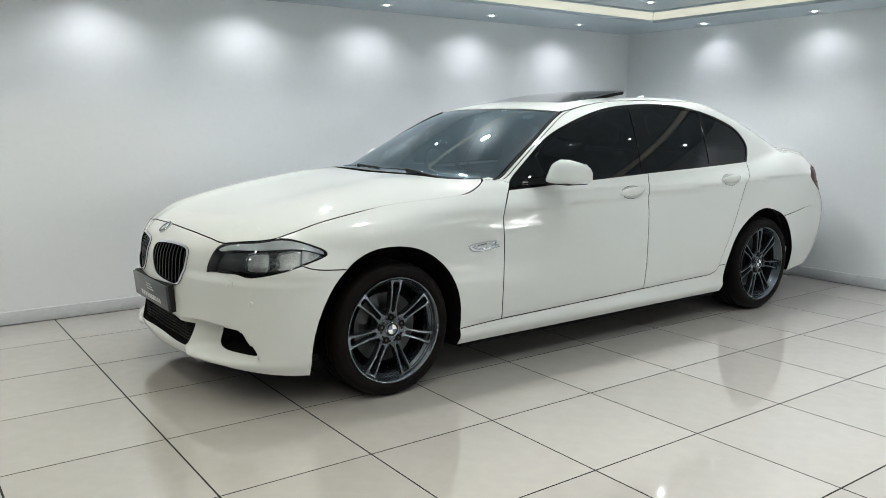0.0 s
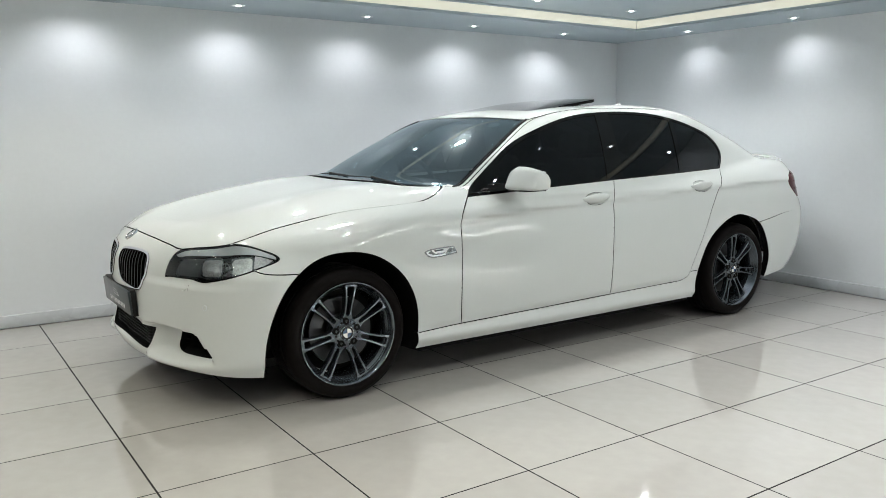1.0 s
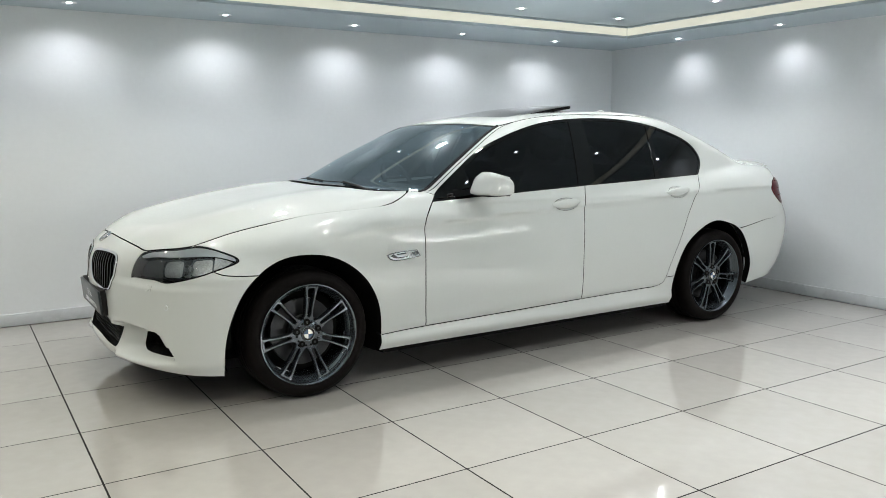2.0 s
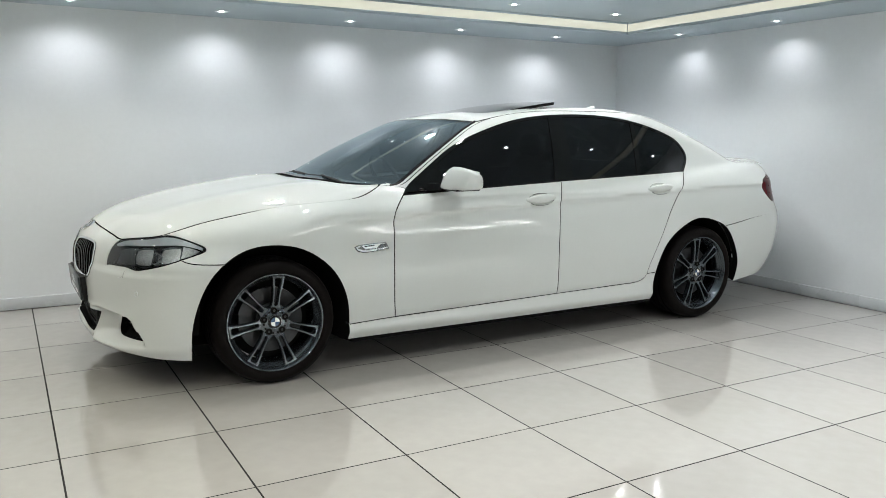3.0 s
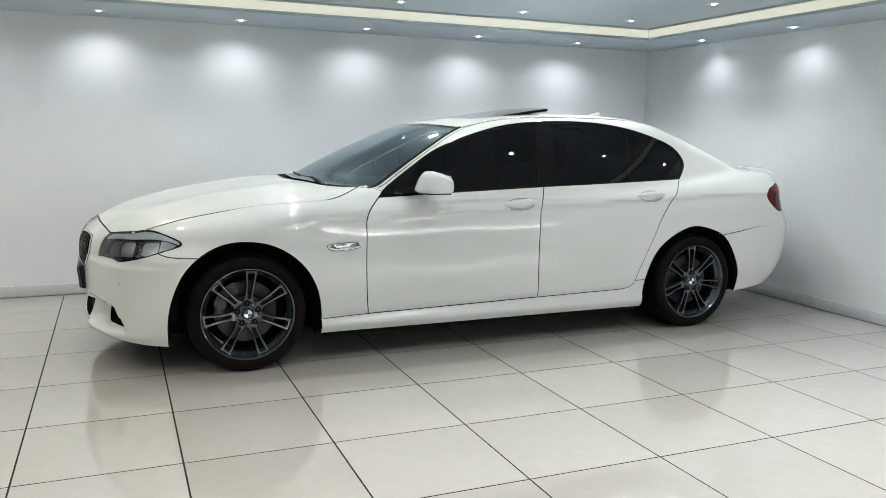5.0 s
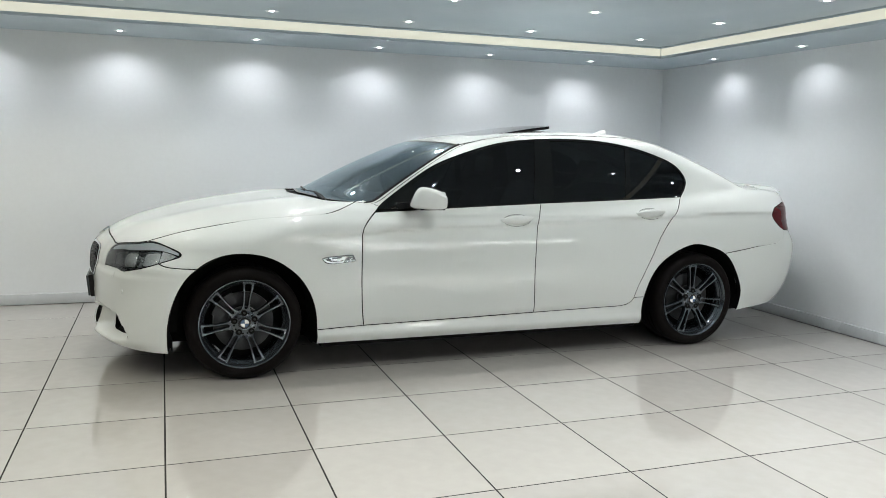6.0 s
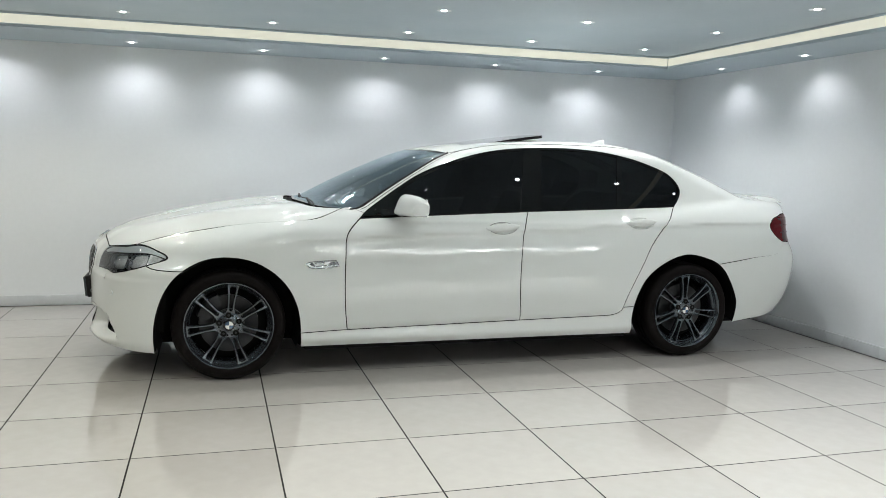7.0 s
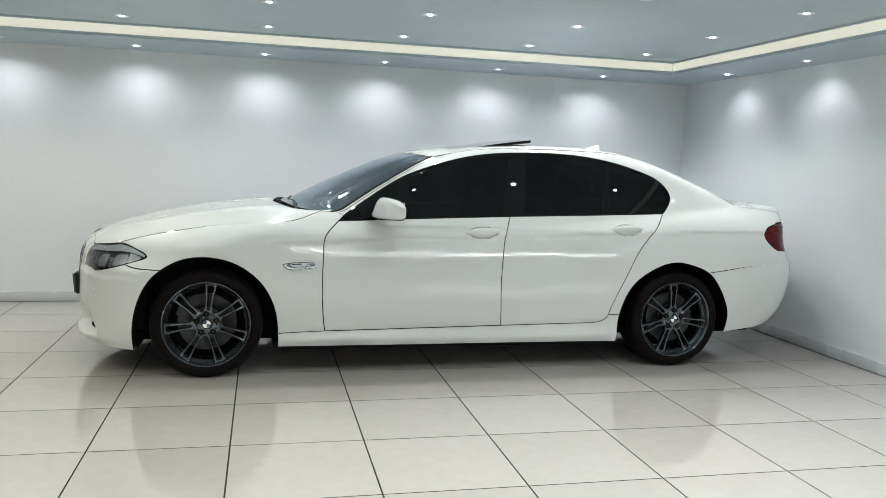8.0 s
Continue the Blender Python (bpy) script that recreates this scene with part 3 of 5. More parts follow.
# fender, doors, sill, side frame
both("front_fender", "side", [chain(ARCH_F[k_sill:i_seam:-1], BUMPER_SEAM[::-1], LIGHT_REAR[::-1], HOOD_SEAM, run([(0.65, 0.9735), (0.70, 0.978), (0.777, 0.952)]),
     SEAM_A, SILL_A[::-1])], PAINT, car, step=0.018, flange=0.045, tight=lambda l: 1 - 0.8 * ramp(l[:, 0], -0.15, 0.1) * (1 - ramp(l[:, 0], 0.4, 0.5)) * ramp(l[:, 1], 0.83, 0.85))
def ellipse(xc, zc, rx, rz):
    return np.array([(xc + rx * math.cos(t), zc + rz * math.sin(t)) for t in np.linspace(0, 2 * math.pi, 48, endpoint=False)])


CUP_A, CUP_B = ellipse(1.628, 0.867, 0.088, 0.034), ellipse(2.60, 0.898, 0.088, 0.034)
front_door = both("front_door", "side", [chain(SEAM_A[int(np.argmin(np.hypot(*(SEAM_A - (0.745, 0.92)).T))):], SILL_B, SEAM_B[::-1], BELT_A[::-1]), CUP_A], PAINT, car, step=0.016, gap=0.0034)
rear_door = both("rear_door", "side", [chain(SEAM_B, SILL_C, SEAM_C[::-1], BELT_B[::-1]), CUP_B], PAINT, car, step=0.016, gap=0.0026)
both("sill", "side", [chain(ARCH_F[k_sill:], run([(0.40, 0.165), (1.1, 0.166), (1.83, 0.167), (2.569, 0.165)]), ARCH_R[:k_rear + 1],
     run([(2.567, 0.352), (2.489, 0.35)]), SEAM_C[int(np.argmin(np.hypot(*(SEAM_C - (2.489, 0.35)).T))):], SILL_C[::-1], SILL_B[::-1], SILL_A[::-1])], PAINT, car,
     "white side skirt under the doors", step=0.016, flange=0.04)
TAIL_FRONT = run([(3.775, 0.951), (3.715, 0.938), (3.665, 0.92), (3.636, 0.885), (3.645, 0.845), (3.69, 0.8), (3.74, 0.772)], 0.008)
REAR_SEAM = run([(3.74, 0.772), (3.72, 0.72), (3.66, 0.686), (3.512, 0.671), (3.378, 0.653), (3.183, 0.627)])
deck_v, rear_v, rail_v, screen_v = (turn(r, "top", "side") for r in (DECK_SIDE, REAR_SIDE, RAIL, SCREEN_SIDE))
both("side_frame", "side", [chain(ARCH_R[k_rear:j_seam + 1], REAR_SEAM[::-1], TAIL_FRONT[::-1], run([(3.775, 0.951), (3.86, 0.985), tuple(deck_v[-1])]), deck_v[::-1], rear_v[::-1], rail_v[::-1],
     screen_v[::-1], run([(0.702, 0.978), (0.777, 0.952)]), DLO_TOP, SEAM_C[:int(np.argmin(np.hypot(*(SEAM_C - (2.489, 0.35)).T))) + 1], run([(2.489, 0.35), (2.567, 0.352)]))],
     PAINT, car, "white rear quarter, roof rail and windscreen pillar in one panel", step=0.018, flange=0.03, tight=lambda l: 1 - 0.75 * ramp(l[:, 0], 3.35, 3.55) * (1 - ramp(l[:, 1], 0.74, 0.76)))

# bonnet, roof, boot lid
light_top = turn(run([(-0.655, 0.7325), (-0.601, 0.746), (-0.544, 0.755), (-0.5, 0.764)]), "side", "top")
seam_t = turn(HOOD_SEAM, "side", "top")
hood_nose = run([(-0.716, 0.0), (-0.712, -0.15), (-0.702, -0.27), (-0.688, -0.36), (-0.675, -0.44), (-0.665, -0.5), tuple(light_top[0])])
hood_rear = run([tuple(seam_t[-1]), (0.585, -0.70), (0.488, -0.61), (0.432, -0.439), (0.40, -0.21), (0.382, 0.0)])
part("bonnet", panel("bonnet", "top", [mirrored(chain(hood_nose, light_top, seam_t, hood_rear))], PAINT, step=0.022, tight=lambda l: 1 - 0.8 * ramp(l[:, 0], -0.15, 0.1) * (1 - ramp(l[:, 0], 0.4, 0.5)) * ramp(np.abs(l[:, 1]), 0.68, 0.72)), car, "white bonnet panel")
sun = run([(1.50, 0.0), (1.502, -0.3), (1.52, -0.40), (1.56, -0.425), (1.8, -0.43), (2.02, -0.427), (2.07, -0.40), (2.085, -0.3), (2.088, 0.0)])
sun_hole = mirrored(sun)
part("roof", panel("roof", "top", [mirrored(chain(SCREEN_TOP[::-1], RAIL, run([(2.9, -0.57), (2.80, -0.4), (2.76, -0.2), (2.75, 0.0)]))), sun_hole], PAINT, step=0.025), car, "white roof panel")
part("rear_window", panel("rear_window", "top", [mirrored(chain(run([(2.75, 0.0), (2.76, -0.2), (2.80, -0.4), (2.9, -0.57)]), REAR_SIDE, run([(3.55, -0.615), (3.6, -0.4), (3.62, 0.0)])))],
     TINTED, step=0.03, gap=0.006), car, "dark tinted rear screen")
boot = part("boot_lid", panel("boot_lid", "top", [mirrored(chain(run([(3.62, 0.0), (3.6, -0.4), (3.55, -0.615)]), DECK_SIDE, run([(3.93, -0.66), (3.99, -0.4), (4.005, 0.0)])))], PAINT, step=0.025), car,
     "white boot lid with a lip spoiler")
part("boot_face", panel("boot_face", "rear", [chain(run([(-18, 0.72), (18, 0.72)], 0.012, 0.0145), run([(18, 0.72), (22.5, 0.80), (22.5, 0.931)], 0.012, 0.0145), run([(22.5, 0.931), (36, 0.958), (46.6, 0.954)], 0.012, 0.0145), run([(46.6, 0.954), (41.5, 0.985), (36, 1.01)], 0.012, 0.0145),
     run([(36, 1.01), (20, 1.015), (-20, 1.015), (-36, 1.01)], 0.012, 0.0145), run([(-36, 1.01), (-41.5, 0.985), (-46.6, 0.954)], 0.012, 0.0145), run([(-46.6, 0.954), (-36, 0.958), (-22.5, 0.931)], 0.012, 0.0145), run([(-22.5, 0.931), (-22.5, 0.80), (-18, 0.72)], 0.012, 0.0145))], PAINT, step=0.025), boot)
lip_rings = []
for x, lift_a, lift_b in ((3.76, 0.001, 0.004), (3.84, 0.003, 0.012), (3.90, 0.008, 0.017), (3.945, 0.010, 0.019)):
    ys = np.linspace(-0.62, 0.62, 31)
    p, n, ok = chart("top", np.stack([min(x, 3.86) - 0.10 * ys ** 2, ys], 1))
    base = p[:, 2] - 0.13 * max(x - 3.86, 0)
    p[:, 0] = x - 0.10 * ys ** 2
    ease = 1 - ramp(np.abs(ys), 0.5, 0.62)
    lip_rings.append([(a, b, c + lift_a * e) for (a, b), c, e in zip(p[:, :2], base, ease)] + [(a, b, c + lift_b * e + 0.002) for (a, b), c, e in zip(p[::-1, :2], base[::-1], ease[::-1])])
part("spoiler_lip", loft("spoiler_lip", lip_rings, PAINT), boot, "slim white lip spoiler")

# tilted sunroof pane over its opening
def lifted(p, n, uv):
    return p + np.stack([0 * p[:, 0], 0 * p[:, 0], -0.002 + 0.042 * ramp(p[:, 0], 1.58, 2.2)], 1)


sun_small = mirrored(run([(1.49, 0.0), (1.49, -0.3), (1.505, -0.40), (1.55, -0.43), (1.8, -0.435), (2.03, -0.43), (2.08, -0.40), (2.095, -0.3), (2.098, 0.0)]))
sunroof = part("sunroof", panel("sunroof", "top", [sun_small], GLOSS_BLACK, step=0.03, gap=0.0, flange=0.018, shape=lifted), car, "dark glass sunroof tilted open at its rear")
part("sunroof_frame", panel("sunroof_frame", "top", [inset(sun_hole, -0.003), inset(sun_hole, 0.04)], MATT_BLACK, step=0.03, gap=0.0, flange=0.02, lift=-0.02), car)

# windscreen with its black border
screen = mirrored(chain(SCREEN_LOW, SCREEN_SIDE, SCREEN_TOP))
screen_in = inset(screen, 0.018)
windscreen = part("windscreen", panel("windscreen", "top", [screen_in], SCREEN_GLASS, step=0.03, gap=0.0, flange=0.0, lift=-0.003), car, "slightly tinted windscreen")
part("border", panel("border", "top", [screen, screen_in], GLOSS_TRIM, step=0.02, gap=0.001, flange=0.012, lift=-0.002), windscreen)
for far in (False, True):
    p, n, ok = chart("top", SCREEN_SIDE)
    part("screen_seal", tube("screen_seal", (p + n * 0.002) * ((1, -1, 1) if far else (1, 1, 1)), 0.0055, MATT_BLACK, 8), windscreen, "black rubber seal beside the glass")
cowl = mirrored(chain(run([(0.388, 0.0), (0.406, -0.21), (0.438, -0.439), (0.494, -0.61), (0.595, -0.703), (0.66, -0.738)]), run([(0.66, -0.738), (0.702, -0.751)]), SCREEN_LOW[::-1]))
part("cowl_panel", panel("cowl_panel", "top", [cowl], MATT_BLACK, step=0.02, gap=0.0, flange=0.03, lift=-0.02), car, "black plastic cowl below the windscreen")
for pts in ([(0.50, -0.62), (0.52, -0.4), (0.50, -0.15), (0.485, 0.12)], [(0.49, -0.05), (0.51, 0.2), (0.535, 0.4), (0.60, 0.62)]):
    p, n, ok = chart("top", run(pts, 0.03))
    wiper = part("wiper", tube("wiper", p - n * 0.006, 0.006, MATT_BLACK), car, "black windscreen wiper")
    part("wiper_arm", tube("wiper_arm", [p[len(p) // 2] + n[0] * 0.002, p[2] - n[2] * 0.004 + np.array([-0.01, 0, 0.0])], 0.006, MATT_BLACK), wiper)

# side glass, pillar covers and trim
dlo = chain(DLO_TOP, BELT_B[::-1], BELT_A[::-1], run([(0.745, 0.92), (0.777, 0.952)]))
trim_w = 0.013


def clip(loop, keep):
    return loop[keep(loop)]


inner_dlo = inset(dlo, trim_w)
edge_b1, edge_b2, edge_q = (lambda z: 1.758 + 0.24 * (z - 0.972)), (lambda z: 1.90 + 0.155 * (z - 0.972)), (lambda z: 2.455 + 0.27 * (z - 0.994))
fore = chain(clip(inner_dlo, lambda l: (l[:, 0] < edge_b1(l[:, 1])) & (l[:, 0] > 0.985)))
mid = chain(clip(inner_dlo, lambda l: (l[:, 0] > edge_b2(l[:, 1])) & (l[:, 0] < edge_q(l[:, 1]) - 0.012)))
aft = chain(clip(inner_dlo, lambda l: l[:, 0] > edge_q(l[:, 1]) + 0.012))


def rounded(loop, step=0.012):
    """Fills the straight sides that cutting an outline leaves open."""
    out = []
    for a, b in zip(loop, np.roll(loop, -1, 0)):
        m = max(1, int(np.hypot(*(b - a)) / step))
        out += [a + (b - a) * k / m for k in range(m)]
    return np.array(out)


fore, mid, aft = (rounded(l) for l in (fore, mid, aft))
trim = part("window_trim", panel("window_trim", "side", [dlo, fore, mid, aft], GLOSS_TRIM, step=0.02, gap=0.0005, flange=0.012, lift=-0.002), car, "gloss black window surround and pillar covers")
part("window_trim", panel("window_trim", "side", [dlo, fore, mid, aft], GLOSS_TRIM, step=0.02, gap=0.0005, flange=0.012, lift=-0.002, far=True), car)
for far in (False, True):
    doors = [o for o in car.children if o.name.startswith("front_door")], [o for o in car.children if o.name.startswith("rear_door")]
    for nm, loop, owner in (("window_pane", fore, doors[0][far]), ("window_pane", mid, doors[1][far]), ("quarter_window", aft, car)):
        part(nm, panel(nm, "side", [loop], TINTED, step=0.03, gap=0.0, flange=0.0, lift=-0.006, far=far), owner, "dark tinted side glass")
for r in (run([(0.76, -0.7635), (1.014, -0.708), (1.27, -0.633), (1.365, -0.607), (1.481, -0.599)]),):
    for far in (False, True):
        p, n, ok = chart("top", r)
        a, b = p + n * 0.0006, p + n * 0.0006 + np.array([0, 0.006, 0])
        q, m, ok = chart("top", b[:, :2])
        b = q + m * 0.0006
        verts = np.concatenate([a, b]) * ((1, -1, 1) if far else (1, 1, 1))
        k = len(a)
        part("roof_strip", mesh_of("roof_strip", verts, [(i, i + 1, k + i + 1, k + i) for i in range(k - 1)], MATT_BLACK), car)

# front bumper with its openings (bearing and height round the front axle)
K = 0.0145


def front_run(pts, step=0.012):
    return run(pts, step, K)


light_low = front_run([(30.5, 0.606), (33, 0.612), (36.7, 0.612), (40.9, 0.613), (43.0, 0.607), (45.0, 0.604), (47.7, 0.611), (51.1, 0.624), (54.4, 0.639), (57.8, 0.658)], 0.008)
light_in = front_run([(30.5, 0.606), (31.1, 0.643), (32.1, 0.679), (33.4, 0.714), (35.6, 0.731)], 0.008)
light_up = front_run([(35.6, 0.731), (42.3, 0.746), (47.6, 0.755), (51.2, 0.764), (54.9, 0.761), (58.5, 0.747), (61.4, 0.729), (63.4, 0.713), (63.8, 0.7), (62.9, 0.687), (60.8, 0.674), (57.8, 0.658)], 0.008)
arch_v, seam_v, nose_v = turn(ARCH_F[:i_seam + 1], "side", "front"), turn(BUMPER_SEAM, "side", "front"), turn(hood_nose, "top", "front")
skirt = front_run([(0, 0.2), (12, 0.198), (20, 0.199), (30, 0.2), (38, 0.198), (46, 0.18), (53, 0.166), tuple(arch_v[0])])
seam_v[0], nose_v[-1] = light_low[-1], light_in[-1]
bumper_half = chain(skirt, arch_v, seam_v[::-1], light_low[::-1], light_in, nose_v[::-1])
bumper_half[0, 0] = bumper_half[-1, 0] = 0.0


def close_front(half):
    return chain(half, half[::-1] * (-1, 1))


def loops_both(half_loop):
    return [half_loop, half_loop[::-1] * (-1, 1)]


KIDNEY = chain(front_run([(2.3, 0.672), (3.2, 0.69), (5.5, 0.699), (10, 0.704), (15.5, 0.705), (20, 0.698), (21.6, 0.684), (22.0, 0.66), (21.2, 0.6), (19.2, 0.54), (17.4, 0.521), (14.5, 0.519), (9.5, 0.531),
                           (6.2, 0.545), (4.2, 0.572), (2.8, 0.62), (2.3, 0.672)], 0.008))
INTAKE = chain(front_run([(0, 0.365), (10, 0.363), (18, 0.358), (24.2, 0.350)]), front_run([(24.2, 0.350), (23.0, 0.30), (21.2, 0.252), (20.2, 0.246)]), front_run([(20.2, 0.246), (12, 0.254), (5, 0.259), (0, 0.26)]))
FOG = chain(front_run([(34.2, 0.366), (37, 0.364), (40.5, 0.355), (42.8, 0.335), (44.8, 0.285), (45.7, 0.257)], 0.008), front_run([(45.7, 0.257), (40, 0.259), (35.7, 0.262), (33.2, 0.272), (32.7, 0.283), (33.6, 0.323), (34.2, 0.366)], 0.008))
INTAKE_FULL = close_front(INTAKE)
bumper = part("front_bumper", panel("front_bumper", "front", [close_front(bumper_half), *loops_both(KIDNEY), INTAKE_FULL, *loops_both(FOG)], PAINT, step=0.011, flange=0.06), car,
              "white sporty front bumper with three lower openings")


def ring_panel(name, kind, outer, d0, d1, mat, lift, far=False, flange=0.01):
    s = np.array([K, 1.0])
    a, b = inset(outer * s, d0) / s, inset(outer * s, d1) / s
    return panel(name, kind, [a, b], mat, step=0.02, gap=0.0, flange=flange, lift=lift, far=far)


for far in (False, True):
    grille = part("kidney_grille", ring_panel("kidney_grille", "front", KIDNEY, -0.003, 0.0062, CHROME, 0.005, far, 0.03), bumper, "chrome-framed kidney grille with black upright bars")
    part("backing", panel("backing", "front", [KIDNEY], CAVITY, step=0.03, gap=-0.025, flange=0.0, lift=-0.07, far=far), grille)
    for a in np.linspace(4.2, 20.6, 10):
        zs = np.linspace(0.5, 0.71, 60)
        ok = inside(np.stack([np.full(60, a), zs], 1) * (K, 1), [inset(KIDNEY * (K, 1), 0.009)])
        z0, z1 = zs[ok].min(), zs[ok].max()
        p, n, hit = chart("front", np.stack([np.full(9, a) , np.linspace(z0, z1, 9)], 1))
        t = np.array([math.sin(radians(a)), -math.cos(radians(a)), 0]) * 0.0036
        rings = [[tuple(q + t + m * 0.001), tuple(q - t + m * 0.001), tuple(q - t - m * 0.03), tuple(q + t - m * 0.03)] for q, m in zip(p, n)]
        if far:
            rings = [[(x, -y, z) for x, y, z in r] for r in rings]
        part("grille_bar", loft("grille_bar", rings, GLOSS_BLACK), grille)
    fog = part("fog_duct", panel("fog_duct", "front", [FOG], CAVITY, step=0.03, gap=-0.025, flange=0.0, far=far, shape=lambda p, n, uv: p + np.array([0.05, 0, 0]) - np.array([0, 0.03, 0]) * np.sign(p[:, 1:2])), bumper, "black side duct of the bumper")
    for z in np.linspace(0.268, 0.35, 5):
        bs = np.linspace(32, 45, 50)
        ok = inside(np.stack([bs, np.full(50, z)], 1) * (K, 1), [FOG * (K, 1)])
        if ok.sum() > 3:
            p, n, hit = chart("front", np.stack([np.linspace(bs[ok].min(), bs[ok].max(), 6), np.full(6, z)], 1))
            part("duct_slat", tube("duct_slat", (p - n * 0.028) * ((1, -1, 1) if far else (1, 1, 1)), 0.0028, CAVITY, 6), fog)
intake = part("lower_grille", panel("lower_grille", "front", [INTAKE_FULL], CAVITY, step=0.03, gap=-0.03, flange=0.0, shape=lambda p, n, uv: p + np.array([0.055, 0, 0])), bumper, "black lower grille")
for z in np.linspace(0.263, 0.352, 7):
    bs = np.linspace(-24, 24, 160)
    ok = inside(np.stack([bs, np.full(160, z)], 1) * (K, 1), [INTAKE_FULL * (K, 1)])
    p, n, hit = chart("front", np.stack([np.linspace(bs[ok].min(), bs[ok].max(), 22), np.full(22, z)], 1))
    part("grille_slat", tube("grille_slat", p + np.array([0.03, 0, 0]), 0.003, MATT_BLACK, 6), intake)
for b in np.linspace(-21, 21, 24):
    p, n, hit = chart("front", np.array([(b, 0.256), (b, 0.30), (b, 0.352)]))
    part("grille_slat", tube("grille_slat", p + np.array([0.033, 0, 0]), 0.0025, MATT_BLACK, 6), intake)
# washer flap and parking sensors
for far in (False, True):
    part("washer_flap", panel("washer_flap", "front", [chain(front_run([(33.5, 0.553), (40.1, 0.559)], 0.008), front_run([(40.1, 0.559), (40.3, 0.59)], 0.008), front_run([(40.3, 0.59), (33.5, 0.584)], 0.008),
         front_run([(33.5, 0.584), (33.5, 0.553)], 0.008))], PAINT, gap=0.0, flange=0.004, lift=0.001, paint=0.0002, far=far), bumper)
    for a, z in ((45.5, 0.494), (16.0, 0.43)):
        p, n, hit = chart("front", np.array([(a, z)]))
        o = Vector(p[0] * ((1, -1, 1) if far else (1, 1, 1)))
        d = Vector(n[0] * ((1, -1, 1) if far else (1, 1, 1)))
        sensor = part("parking_sensor", lathe("parking_sensor", [(0.0, 0.0035), (0.009, 0.003), (0.0105, 0.001), (0.0125, -0.001), (0.013, -0.004)], PAINT if a > 20 else GLOSS_BLACK, 20, "z"), bumper,
                      at=Matrix.Translation(o) @ d.to_track_quat("Z", "Y").to_matrix().to_4x4())
        part("sensor_ring", lathe("sensor_ring", [(0.0104, 0.001), (0.011, 0.0014), (0.0120, 0.0014), (0.0126, -0.003)], BROW, 20, "z"), sensor)

